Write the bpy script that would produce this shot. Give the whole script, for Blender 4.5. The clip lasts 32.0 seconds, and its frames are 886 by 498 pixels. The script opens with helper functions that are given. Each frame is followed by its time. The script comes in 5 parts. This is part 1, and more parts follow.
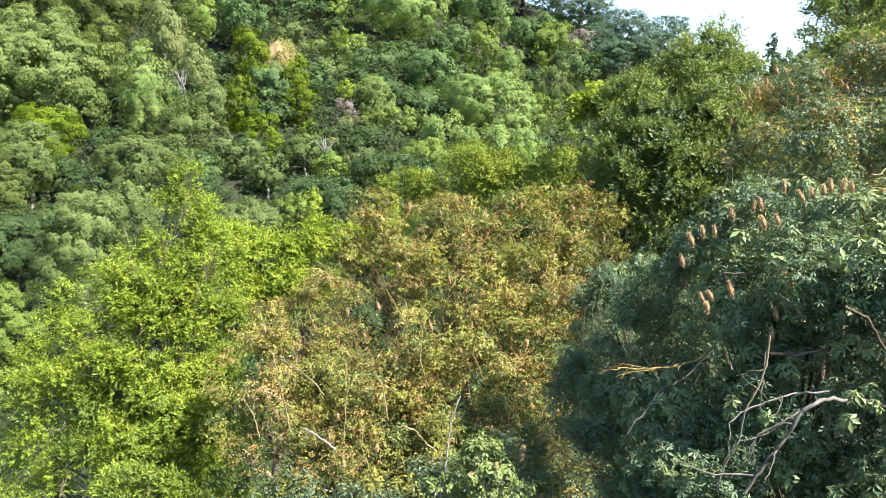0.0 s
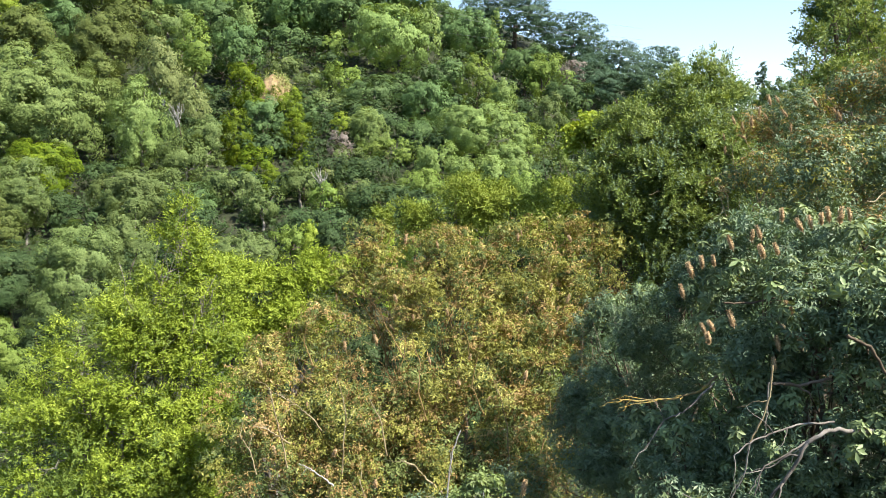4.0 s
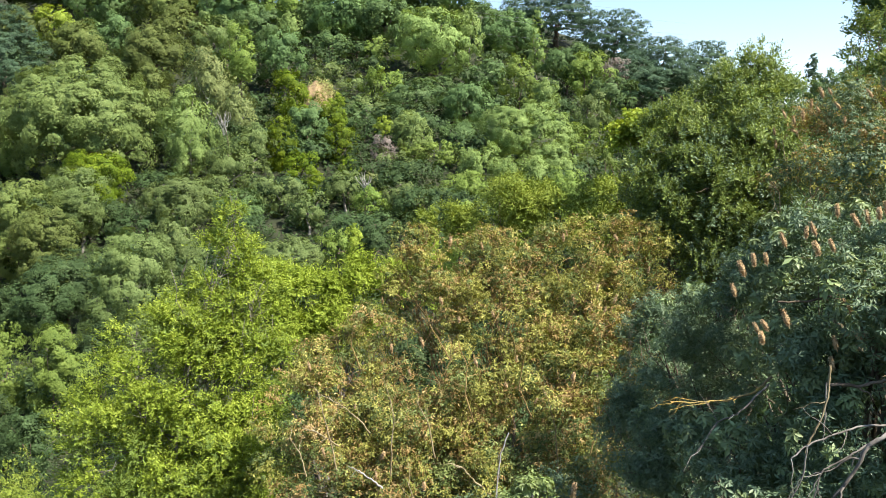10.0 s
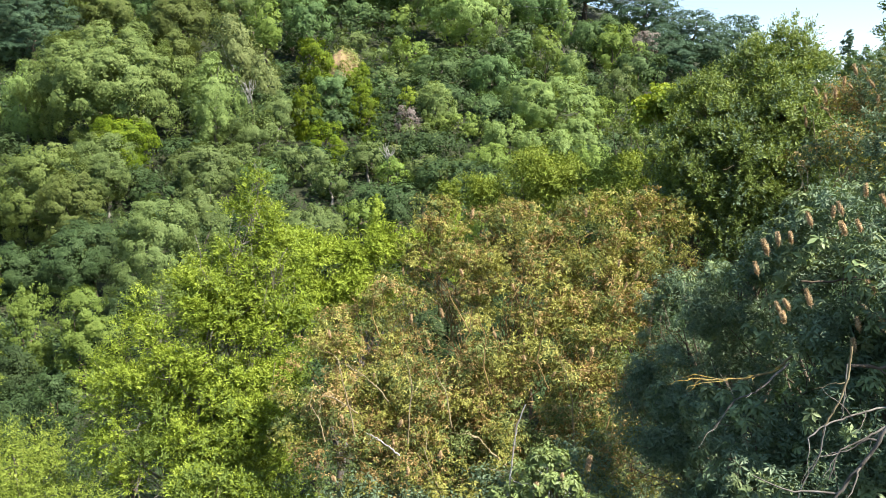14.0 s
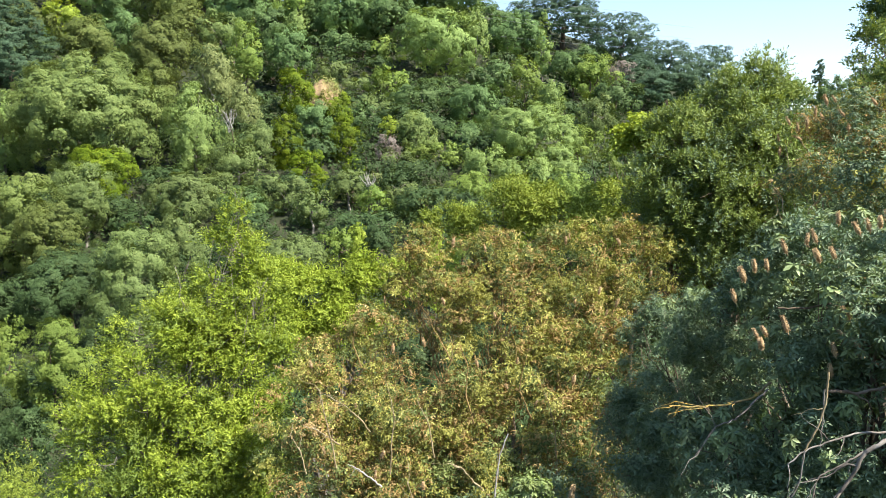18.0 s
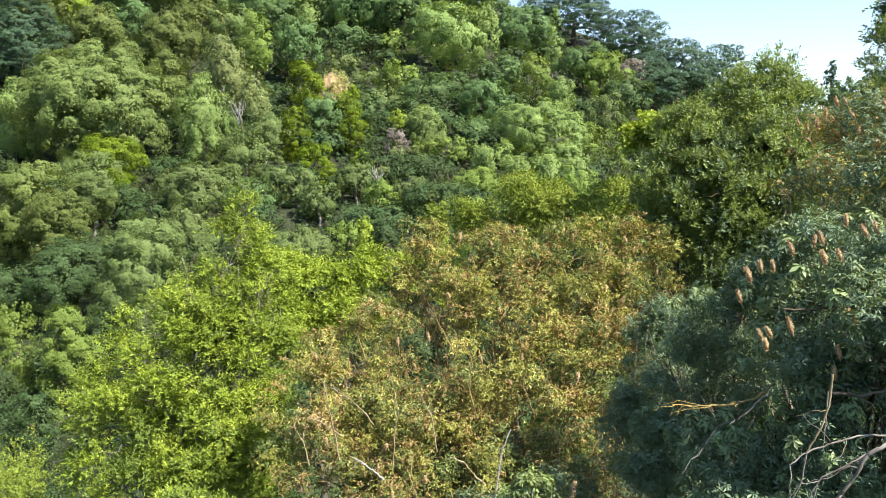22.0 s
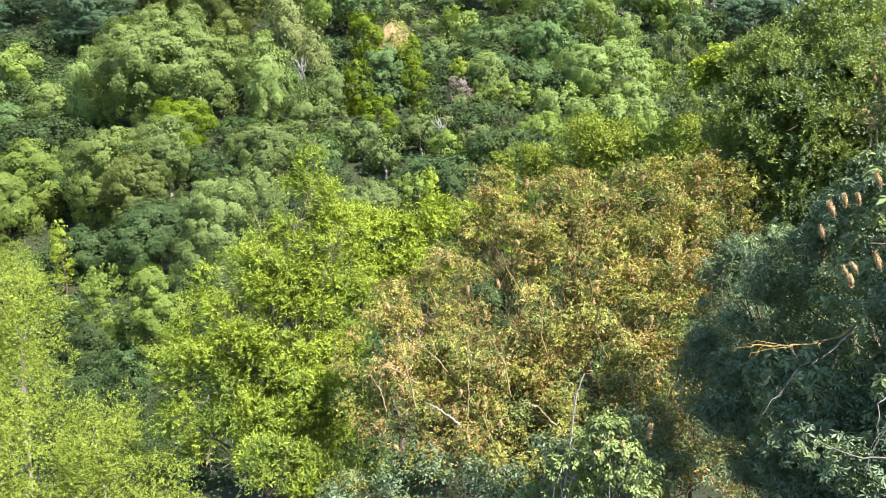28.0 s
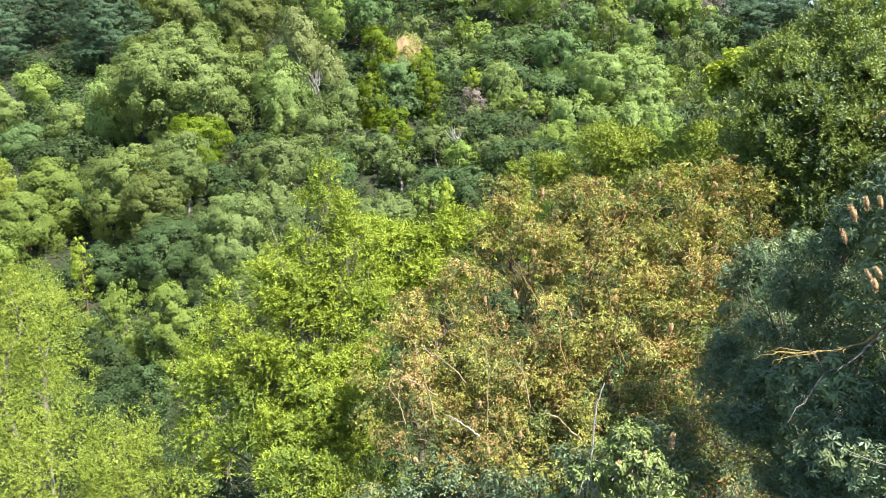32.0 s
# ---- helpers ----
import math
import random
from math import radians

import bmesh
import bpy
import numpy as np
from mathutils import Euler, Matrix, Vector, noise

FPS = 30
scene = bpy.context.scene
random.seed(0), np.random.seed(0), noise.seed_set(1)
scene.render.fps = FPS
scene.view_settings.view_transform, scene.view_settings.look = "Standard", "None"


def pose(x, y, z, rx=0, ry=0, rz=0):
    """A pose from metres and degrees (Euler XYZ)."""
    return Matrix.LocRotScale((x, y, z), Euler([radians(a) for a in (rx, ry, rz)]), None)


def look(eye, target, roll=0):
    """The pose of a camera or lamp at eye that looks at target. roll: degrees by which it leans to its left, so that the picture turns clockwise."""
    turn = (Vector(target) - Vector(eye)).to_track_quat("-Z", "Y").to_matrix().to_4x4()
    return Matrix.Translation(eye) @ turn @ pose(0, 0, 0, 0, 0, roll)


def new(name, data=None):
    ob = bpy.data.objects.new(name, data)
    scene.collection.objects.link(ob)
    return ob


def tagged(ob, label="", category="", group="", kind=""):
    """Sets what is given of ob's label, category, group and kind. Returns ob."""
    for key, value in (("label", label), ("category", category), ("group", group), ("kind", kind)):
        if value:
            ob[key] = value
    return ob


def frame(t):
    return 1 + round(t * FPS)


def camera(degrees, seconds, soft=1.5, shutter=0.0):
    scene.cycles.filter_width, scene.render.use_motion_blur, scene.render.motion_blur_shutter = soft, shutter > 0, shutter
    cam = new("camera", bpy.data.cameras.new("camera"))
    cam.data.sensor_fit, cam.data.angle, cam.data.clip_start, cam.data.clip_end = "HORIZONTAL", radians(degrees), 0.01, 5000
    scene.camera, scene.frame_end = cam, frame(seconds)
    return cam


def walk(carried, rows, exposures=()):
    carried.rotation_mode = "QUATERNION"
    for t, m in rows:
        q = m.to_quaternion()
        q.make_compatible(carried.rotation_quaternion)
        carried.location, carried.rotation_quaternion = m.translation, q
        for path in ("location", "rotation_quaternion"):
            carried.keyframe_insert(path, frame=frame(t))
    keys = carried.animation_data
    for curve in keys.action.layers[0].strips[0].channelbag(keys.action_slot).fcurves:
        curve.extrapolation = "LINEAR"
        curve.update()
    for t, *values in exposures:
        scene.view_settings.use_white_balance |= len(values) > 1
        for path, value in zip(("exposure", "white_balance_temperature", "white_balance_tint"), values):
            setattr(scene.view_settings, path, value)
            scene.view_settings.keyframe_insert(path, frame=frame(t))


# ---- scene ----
cam = camera(61, 32.0, soft=0.76)
walk(cam, [
    (0, pose(0.021, -0.006, 15.985, 80.655, -1.497, -3.113)),
    (0.5, pose(0.015, 0.032, 15.994, 80.709, -0.998, -6.353)),
    (1, pose(0.009, 0.028, 16.001, 81.691, -1.305, -6.001)),
    (1.5, pose(0.000, 0.028, 16.001, 81.868, -1.365, -5.004)),
    (2, pose(-0.002, 0.034, 16.000, 81.146, -1.483, -3.132)),
    (2.5, pose(0.001, 0.023, 16.000, 82.710, -1.233, -2.788)),
    (4.5, pose(0.003, 0.027, 16.002, 82.968, -0.780, -3.677)),
    (5, pose(0.003, 0.025, 16.003, 82.365, -0.528, -2.579)),
    (5.5, pose(0.008, 0.025, 16.002, 82.948, -0.333, -1.992)),
    (6, pose(-0.003, 0.026, 16.005, 83.185, -0.482, -1.742)),
    (6.5, pose(-0.006, 0.029, 16.003, 83.555, -0.640, -0.720)),
    (7, pose(-0.004, 0.007, 16.003, 83.297, -0.464, -0.176)),
    (7.5, pose(0.007, 0.002, 16.004, 83.063, -0.601, -0.570)),
    (8, pose(0.015, 0.004, 16.003, 83.381, -0.488, -1.614)),
    (8.5, pose(0.004, 0.010, 16.005, 83.604, -0.038, -1.780)),
    (9, pose(0.007, 0.004, 16.008, 83.239, 0.362, -1.899)),
    (9.5, pose(0.005, 0.003, 16.003, 83.341, -0.070, -1.752)),
    (10, pose(-0.004, 0.033, 16.003, 83.101, 0.435, -0.303)),
    (10.5, pose(-0.003, 0.002, 15.997, 82.239, 0.017, 0.678)),
    (11, pose(-0.005, 0.013, 16.002, 82.402, -0.099, 0.933)),
    (11.5, pose(-0.007, 0.002, 15.998, 82.166, 0.142, 1.544)),
    (12, pose(-0.005, 0.008, 15.999, 81.580, 0.289, 1.971)),
    (12.5, pose(0.000, -0.002, 16.000, 81.850, -0.030, 2.030)),
    (13, pose(0.003, -0.008, 15.994, 81.520, -0.181, 1.752)),
    (13.5, pose(-0.002, 0.019, 15.994, 81.046, -0.724, 1.432)),
    (15.5, pose(-0.000, 0.007, 15.999, 80.989, -0.247, 1.882)),
    (16, pose(-0.001, -0.009, 16.004, 81.797, -0.700, 2.185)),
    (16.5, pose(0.006, -0.059, 16.003, 82.635, 0.054, 1.414)),
    (17, pose(0.016, -0.013, 16.001, 82.481, -0.474, -0.801)),
    (17.5, pose(0.009, -0.007, 16.011, 82.880, -0.278, -0.865)),
    (18, pose(0.001, -0.005, 16.013, 83.133, -0.441, 0.051)),
    (18.5, pose(0.009, -0.020, 16.003, 82.505, 0.141, 0.496)),
    (19, pose(0.010, -0.031, 16.008, 82.496, -1.802, 0.304)),
    (19.5, pose(0.010, -0.018, 16.001, 82.526, -1.266, -1.053)),
    (20, pose(-0.002, -0.002, 16.003, 82.634, -1.343, -0.724)),
    (20.5, pose(0.011, -0.037, 15.998, 81.948, 0.090, -0.113)),
    (21, pose(0.009, -0.031, 16.009, 82.003, 0.839, -0.945)),
    (21.5, pose(0.009, -0.007, 16.004, 82.068, 0.743, -0.427)),
    (22, pose(0.003, -0.020, 16.014, 82.737, -1.435, 0.670)),
    (22.5, pose(-0.002, -0.027, 16.005, 82.537, -0.834, 2.817)),
    (23, pose(0.004, -0.036, 16.007, 82.373, 0.121, 3.182)),
    (23.5, pose(-0.009, -0.000, 16.001, 81.345, 0.417, 4.034)),
    (24, pose(-0.023, 0.009, 16.002, 81.404, 0.213, 5.724)),
    (24.5, pose(-0.035, 0.032, 15.986, 81.153, -0.478, 9.110)),
    (25, pose(-0.028, -0.021, 15.979, 80.394, -1.331, 8.890)),
    (25.5, pose(-0.025, 0.008, 15.972, 79.207, -0.480, 7.489)),
    (27.5, pose(-0.003, -0.005, 15.993, 79.013, 1.748, 5.465)),
    (28, pose(-0.006, -0.013, 16.000, 78.863, 1.456, 5.385)),
    (28.5, pose(-0.005, 0.013, 15.998, 79.964, 0.480, 6.037)),
    (29, pose(-0.005, -0.039, 15.995, 79.751, 1.627, 5.075)),
    (29.5, pose(-0.004, -0.010, 15.995, 79.178, 1.708, 5.003)),
    (30, pose(0.003, -0.035, 15.999, 78.931, 2.535, 4.805)),
    (30.5, pose(0.001, 0.002, 15.997, 78.635, 2.930, 3.631)),
    (31, pose(-0.004, 0.017, 15.994, 79.096, 2.986, 4.741)),
    (31.5, pose(-0.001, -0.015, 15.999, 79.328, 2.308, 5.473)),
    (32, pose(-0.007, 0.008, 15.999, 79.717, 2.640, 6.437)),
], exposures=(
    (0, 1.83), (1, 1.81), (2, 1.68), (2.5, 1.65), (5, 1.49), (10, 1.48), (20, 1.59), (25, 1.63), (28, 1.86), (32, 1.85),
))

# ---- light ----
SUN_TURN, SUN_HEIGHT = 122.0, 51.0  # degrees clockwise from the view, and above the horizon
world = bpy.data.worlds.new("sky")
scene.world = world
world.use_nodes = True
sky = world.node_tree.nodes.new("ShaderNodeTexSky")
sky.sky_type, sky.sun_disc = "NISHITA", False
sky.sun_elevation, sky.sun_rotation = radians(SUN_HEIGHT), radians(SUN_TURN)
sky.air_density, sky.dust_density = 1.0, 0.4
back = world.node_tree.nodes["Background"]
back.inputs["Strength"].default_value = 0.095
world.node_tree.links.new(sky.outputs[0], back.inputs["Color"])
sun = new("sun", bpy.data.lights.new("sun", "SUN"))
sun.data.energy, sun.data.angle, sun.data.color = 5.0, radians(0.53), (1.0, 0.94, 0.85)
a, e = radians(SUN_TURN), radians(SUN_HEIGHT)
sun.matrix_world = look((60 * math.sin(a) * math.cos(e), 60 * math.cos(a) * math.cos(e), 60 * math.sin(e) + 20), (0, 0, 20))


def climb(x, y):
    """Height of the bare ground: a near slope, a wooded ravine and the hillside beyond it."""
    if y < 42:
        z = np.interp(y, [-400, -60, -8, 0, 4, 12, 25, 42], [60, 30, 15.5, 13.6, 10.2, 6.2, 3.0, 1.0])
        return float(z + 0.10 * max(x, 0) * np.interp(y, [-60, 0, 20, 42], [0, 1, 1, 0]))
    rise = np.interp(y, [42, 62, 85, 110, 140, 170, 210, 400, 4000], [0, 5.5, 12.5, 21.5, 35.0, 48.0, 52.0, 44.0, 20.0])
    fall = np.interp(x / y, [-0.6, 0.06, 0.14, 0.3, 0.5, 0.9], [1.06, 1.0, 0.9, 0.7, 0.5, 0.4])
    return float(1.0 + rise * fall)


# ---- materials ----
def nodes_of(name):
    m = bpy.data.materials.new(name)
    m.use_nodes = True
    n = m.node_tree.nodes
    n.clear()
    return m, n, m.node_tree.links


def ramp_of(n, stops):
    r = n.new("ShaderNodeValToRGB")
    e = r.color_ramp.elements
    while len(e) < len(stops):
        e.new(0.5)
    for k, (p, c) in enumerate(stops):
        e[k].position, e[k].color = p, (*c, 1)
    return r


def leaf_material(name, dark, mid, light, through_light=0.35, rough=0.6, patch=0.7, gloss=0.12, spread=0.24, grain=7.0, vary=0.24):
    """Leaves: each blade its own tone, each tree its own cast, drifts of lighter and darker growth."""
    m, n, k = nodes_of(name)
    geo, obj, tex = n.new("ShaderNodeNewGeometry"), n.new("ShaderNodeObjectInfo"), n.new("ShaderNodeTexCoord")
    drift = n.new("ShaderNodeTexNoise")
    drift.inputs["Scale"].default_value, drift.inputs["Detail"].default_value = patch, 3
    k.new(tex.outputs["Object"], drift.inputs["Vector"])
    mix = n.new("ShaderNodeMath")
    mix.operation = "MULTIPLY_ADD"
    k.new(drift.outputs["Fac"], mix.inputs[0])
    mix.inputs[1].default_value = 1.1
    half = n.new("ShaderNodeMath")
    half.operation = "MULTIPLY_ADD"
    k.new(geo.outputs["Random Per Island"], half.inputs[0])
    half.inputs[1].default_value, half.inputs[2].default_value = vary, -0.25 - vary / 2
    fine, more = n.new("ShaderNodeTexNoise"), n.new("ShaderNodeMath")
    fine.inputs["Scale"].default_value, fine.inputs["Detail"].default_value = grain, 1
    k.new(tex.outputs["Object"], fine.inputs["Vector"])
    more.operation = "MULTIPLY_ADD"
    k.new(fine.outputs["Fac"], more.inputs[0])
    more.inputs[1].default_value = 0.4
    k.new(half.outputs[0], more.inputs[2])
    k.new(more.outputs[0], mix.inputs[2])
    r = ramp_of(n, ((0.0, dark), (0.5, mid), (1.0, light)))
    k.new(mix.outputs[0], r.inputs["Fac"])
    hue = n.new("ShaderNodeHueSaturation")
    k.new(r.outputs["Color"], hue.inputs["Color"])
    hue.inputs["Saturation"].default_value = 1.06
    for socket, low, high in (("Hue", 0.5 - spread * 0.03, 0.5 + spread * 0.01), ("Value", 1 - spread * 0.7, 1 + spread * 0.7)):
        span = n.new("ShaderNodeMapRange")
        span.inputs["To Min"].default_value, span.inputs["To Max"].default_value = low, high
        k.new(obj.outputs["Random"], span.inputs["Value"])
        k.new(span.outputs[0], hue.inputs[socket])
    body = n.new("ShaderNodeBsdfPrincipled")
    body.inputs["Roughness"].default_value, body.inputs["Specular IOR Level"].default_value = rough, gloss
    k.new(hue.outputs["Color"], body.inputs["Base Color"])
    glow = n.new("ShaderNodeBsdfTranslucent")
    warm = n.new("ShaderNodeMix")
    warm.data_type, warm.blend_type = "RGBA", "MULTIPLY"
    warm.inputs["Factor"].default_value = 1.0
    k.new(hue.outputs["Color"], warm.inputs["A"])
    warm.inputs["B"].default_value = (1.25, 1.15, 0.5, 1)
    k.new(warm.outputs["Result"], glow.inputs["Color"])
    both, out = n.new("ShaderNodeMixShader"), n.new("ShaderNodeOutputMaterial")
    both.inputs["Fac"].default_value = through_light * 0.65
    k.new(body.outputs[0], both.inputs[1])
    k.new(glow.outputs[0], both.inputs[2])
    k.new(both.outputs[0], out.inputs["Surface"])
    return m


def rough_material(name, stops, scale=4.0, stretch=(1, 1, 1), bump=0.4, rough=0.9, fine=9.0):
    m, n, k = nodes_of(name)
    tex, place = n.new("ShaderNodeTexCoord"), n.new("ShaderNodeMapping")
    place.inputs["Scale"].default_value = stretch
    k.new(tex.outputs["Object"], place.inputs["Vector"])
    big, small = n.new("ShaderNodeTexNoise"), n.new("ShaderNodeTexNoise")
    for node, s in ((big, scale), (small, scale * fine)):
        node.inputs["Scale"].default_value, node.inputs["Detail"].default_value = s, 6
        k.new(place.outputs[0], node.inputs["Vector"])
    mean = n.new("ShaderNodeMath")
    mean.operation = "MULTIPLY_ADD"
    k.new(small.outputs["Fac"], mean.inputs[0])
    mean.inputs[1].default_value = 0.6
    part_of = n.new("ShaderNodeMath")
    part_of.operation = "MULTIPLY_ADD"
    k.new(big.outputs["Fac"], part_of.inputs[0])
    part_of.inputs[1].default_value, part_of.inputs[2].default_value = 1.0, -0.3
    k.new(part_of.outputs[0], mean.inputs[2])
    r = ramp_of(n, stops)
    k.new(mean.outputs[0], r.inputs["Fac"])
    body, dent, out = n.new("ShaderNodeBsdfPrincipled"), n.new("ShaderNodeBump"), n.new("ShaderNodeOutputMaterial")
    dent.inputs["Strength"].default_value, dent.inputs["Distance"].default_value = bump, 0.03
    k.new(mean.outputs[0], dent.inputs["Height"])
    k.new(dent.outputs[0], body.inputs["Normal"])
    k.new(r.outputs["Color"], body.inputs["Base Color"])
    body.inputs["Roughness"].default_value, body.inputs["Specular IOR Level"].default_value = rough, 0.25
    k.new(body.outputs[0], out.inputs["Surface"])
    return m


BARK = {
    "grey": rough_material("grey_bark", ((0.2, (0.06, 0.052, 0.042)), (0.5, (0.17, 0.15, 0.125)), (0.8, (0.3, 0.28, 0.25))), 3, (1, 1, 0.25)),
    "brown": rough_material("brown_bark", ((0.2, (0.035, 0.026, 0.018)), (0.5, (0.1, 0.075, 0.05)), (0.8, (0.2, 0.16, 0.12))), 3, (1, 1, 0.25)),
    "tan": rough_material("tan_bark", ((0.2, (0.11, 0.085, 0.045)), (0.5, (0.27, 0.215, 0.12)), (0.8, (0.44, 0.38, 0.25))), 5, (1, 1, 0.4)),
    "amber": rough_material("amber_bark", ((0.2, (0.09, 0.058, 0.022)), (0.5, (0.24, 0.16, 0.062)), (0.8, (0.42, 0.31, 0.15))), 5, (1, 1, 0.4)),
    "lichen": rough_material("lichen_bark", ((0.3, (0.12, 0.10, 0.06)), (0.5, (0.24, 0.18, 0.06)), (0.7, (0.42, 0.27, 0.04))), 9),
    "dead": rough_material("dead_wood", ((0.2, (0.14, 0.125, 0.11)), (0.5, (0.32, 0.30, 0.27)), (0.8, (0.5, 0.48, 0.45))), 4, (1, 1, 0.3)),
}
SPIKE = rough_material("seed_spike", ((0.2, (0.24, 0.15, 0.075)), (0.5, (0.41, 0.28, 0.145)), (0.8, (0.55, 0.41, 0.24))), 30, fine=4)

# ---- meshes ----
def mesh_of(name, verts, faces, material, smooth=False):
    """A mesh from arrays; faces is one array with a fixed number of corners."""
    me = bpy.data.meshes.new(name)
    verts, faces = np.asarray(verts, np.float32), np.asarray(faces, np.int32)
    count, corners = faces.shape
    me.vertices.add(len(verts))
    me.vertices.foreach_set("co", verts.ravel())
    me.loops.add(count * corners)
    me.loops.foreach_set("vertex_index", faces.ravel())
    me.polygons.add(count)
    me.polygons.foreach_set("loop_start", np.arange(0, count * corners, corners, dtype=np.int32))
    if smooth:
        me.polygons.foreach_set("use_smooth", np.ones(count, bool))
    me.materials.append(material)
    me.update(calc_edges=True)
    return me


def part(name, me, parent, label="", kind=""):
    ob = new(name, me)
    ob.parent = parent
    return tagged(ob, label, kind=kind)


def unit(v):
    return v / np.maximum(np.linalg.norm(v, axis=-1, keepdims=True), 1e-9)


def blades(rng, at, facing, length, wide=0.5, droop=0.0, fold=0.18):
    """One folded leaf blade of two triangles at every place, lying across its facing."""
    n = len(at)
    facing = unit(facing)
    along = unit(np.cross(facing, rng.normal(size=(n, 3))))
    along = unit(along + np.array([0, 0, -droop]))
    side = unit(np.cross(facing, along))
    face = np.cross(along, side)
    ln = np.asarray(length).reshape(-1, 1) * np.ones((n, 1))
    w = ln * wide * 0.5
    base = at - along * ln * 0.5
    tip = at + along * ln * 0.5
    bend = face * ln * fold
    left, right = at - along * ln * 0.08 - side * w + bend, at - along * ln * 0.08 + side * w + bend
    verts = np.stack([base, right, tip, left], 1).reshape(-1, 3)
    k = np.arange(n)[:, None] * 4
    faces = np.concatenate([k + [0, 1, 2], k + [0, 2, 3]], 1).reshape(-1, 3)
    return verts, faces


def flakes(rng, at, facing, length, wide=0.6, droop=0.0):
    """One small triangular blade at every place, for foliage far off."""
    n = len(at)
    facing = unit(facing)
    along = unit(unit(np.cross(facing, rng.normal(size=(n, 3)))) + np.array([0, 0, -droop]))
    side = unit(np.cross(facing, along))
    ln = np.asarray(length).reshape(-1, 1)
    verts = np.stack([at - along * ln * 0.45 - side * ln * wide * 0.5, at - along * ln * 0.45 + side * ln * wide * 0.5, at + along * ln * 0.55], 1).reshape(-1, 3)
    return verts, np.arange(n * 3).reshape(-1, 3)


def palms(rng, at, facing, length, fingers=5, wide=0.34, sag=0.25):
    """Leaves of several leaflets that spread from one stalk, as on a buckeye."""
    n = len(at)
    facing = unit(facing)
    first = unit(np.cross(facing, rng.normal(size=(n, 3))))
    second = np.cross(facing, first)
    vs, fs = [], []
    for j in range(fingers):
        a = (j - (fingers - 1) / 2) * (2 * np.pi / (fingers + 0.6)) + rng.normal(0, 0.12, (n, 1))
        out = first * np.cos(a) + second * np.sin(a)
        ln = np.asarray(length).reshape(-1, 1) * (1 - 0.09 * abs(j - (fingers - 1) / 2)) * rng.uniform(0.8, 1.15, (n, 1))
        out = unit(out - facing * rng.uniform(0, 2 * sag, (n, 1)) + np.array([0, 0, -sag]))
        side = unit(np.cross(facing, out))
        up = np.cross(out, side)
        w = ln * wide * 0.5
        mid = at + out * ln * 0.58
        vs.append(np.stack([at + out * ln * 0.06, mid + side * w + up * ln * 0.05, at + out * ln - up * ln * 0.06, mid - side * w + up * ln * 0.05], 1))
    verts = np.stack(vs, 1).reshape(-1, 3)
    k = np.arange(n * fingers)[:, None] * 4
    return verts, np.concatenate([k + [0, 1, 2], k + [0, 2, 3]], 1).reshape(-1, 3)


def shoots(rng, at, facing, each, reach, size, wide=0.4, rise=0.4, nod=0.3, open_angle=0.9):
    """Leafy shoots: from every place a short twig leans out, and narrow leaves stand along it on alternate sides."""
    n = len(at)
    way = unit(unit(facing) * 0.8 + np.array([0, 0, rise]) + rng.normal(0, 0.35, (n, 3)))
    across = unit(np.cross(way, rng.normal(size=(n, 3))))
    other = np.cross(way, across)
    length = reach * rng.uniform(0.5, 1.3, (n, 1))
    vs = []
    for j in range(each):
        t = (j + 0.6) / each
        a = j * 2.4 + rng.normal(0, 0.3, (n, 1))
        out = across * np.cos(a) + other * np.sin(a)
        along = unit(way * 0.75 + out * open_angle * (1.15 - 0.6 * t) + np.array([0, 0, -nod * t]))
        base = at + way * length * t + np.array([0, 0, -0.5 * nod]) * length * t * t
        side = unit(np.cross(along, way + rng.normal(0, 0.25, (n, 3))))
        up = np.cross(side, along)
        ln = size * rng.uniform(0.65, 1.3, (n, 1)) * (1.1 - 0.35 * t)
        w = ln * wide * 0.5
        mid = base + along * ln * 0.45 + up * ln * 0.06
        vs.append(np.stack([base, mid + side * w, base + along * ln - up * ln * 0.06, mid - side * w], 1))
    verts = np.stack(vs, 1).reshape(-1, 3)
    k = np.arange(n * each)[:, None] * 4
    return verts, np.concatenate([k + [0, 1, 2], k + [0, 2, 3]], 1).reshape(-1, 3)


def tube(points, radii, sides=6):
    """A tapered limb along a line of points."""
    p = np.asarray(points, float)
    d = unit(np.gradient(p, axis=0))
    ref = np.array([0.31, 0.23, 0.92]) if abs(d[:, 2]).mean() < 0.8 else np.array([0.9, 0.3, 0.1])
    u = unit(np.cross(d, ref))
    v = np.cross(d, u)
    a = np.linspace(0, 2 * np.pi, sides, endpoint=False)
    r = np.asarray(radii, float)[:, None, None]
    ring = p[:, None] + r * (u[:, None] * np.cos(a)[None, :, None] + v[:, None] * np.sin(a)[None, :, None])
    verts = ring.reshape(-1, 3)
    i, j = np.meshgrid(np.arange(len(p) - 1), np.arange(sides), indexing="ij")
    q = np.stack([i * sides + j, i * sides + (j + 1) % sides, (i + 1) * sides + (j + 1) % sides, (i + 1) * sides + j], -1).reshape(-1, 4)
    return verts, q


def joined(pieces):
    vs, fs, k = [], [], 0
    for v, f in pieces:
        vs.append(v)
        fs.append(f + k)
        k += len(v)
    return np.concatenate(vs), np.concatenate(fs)


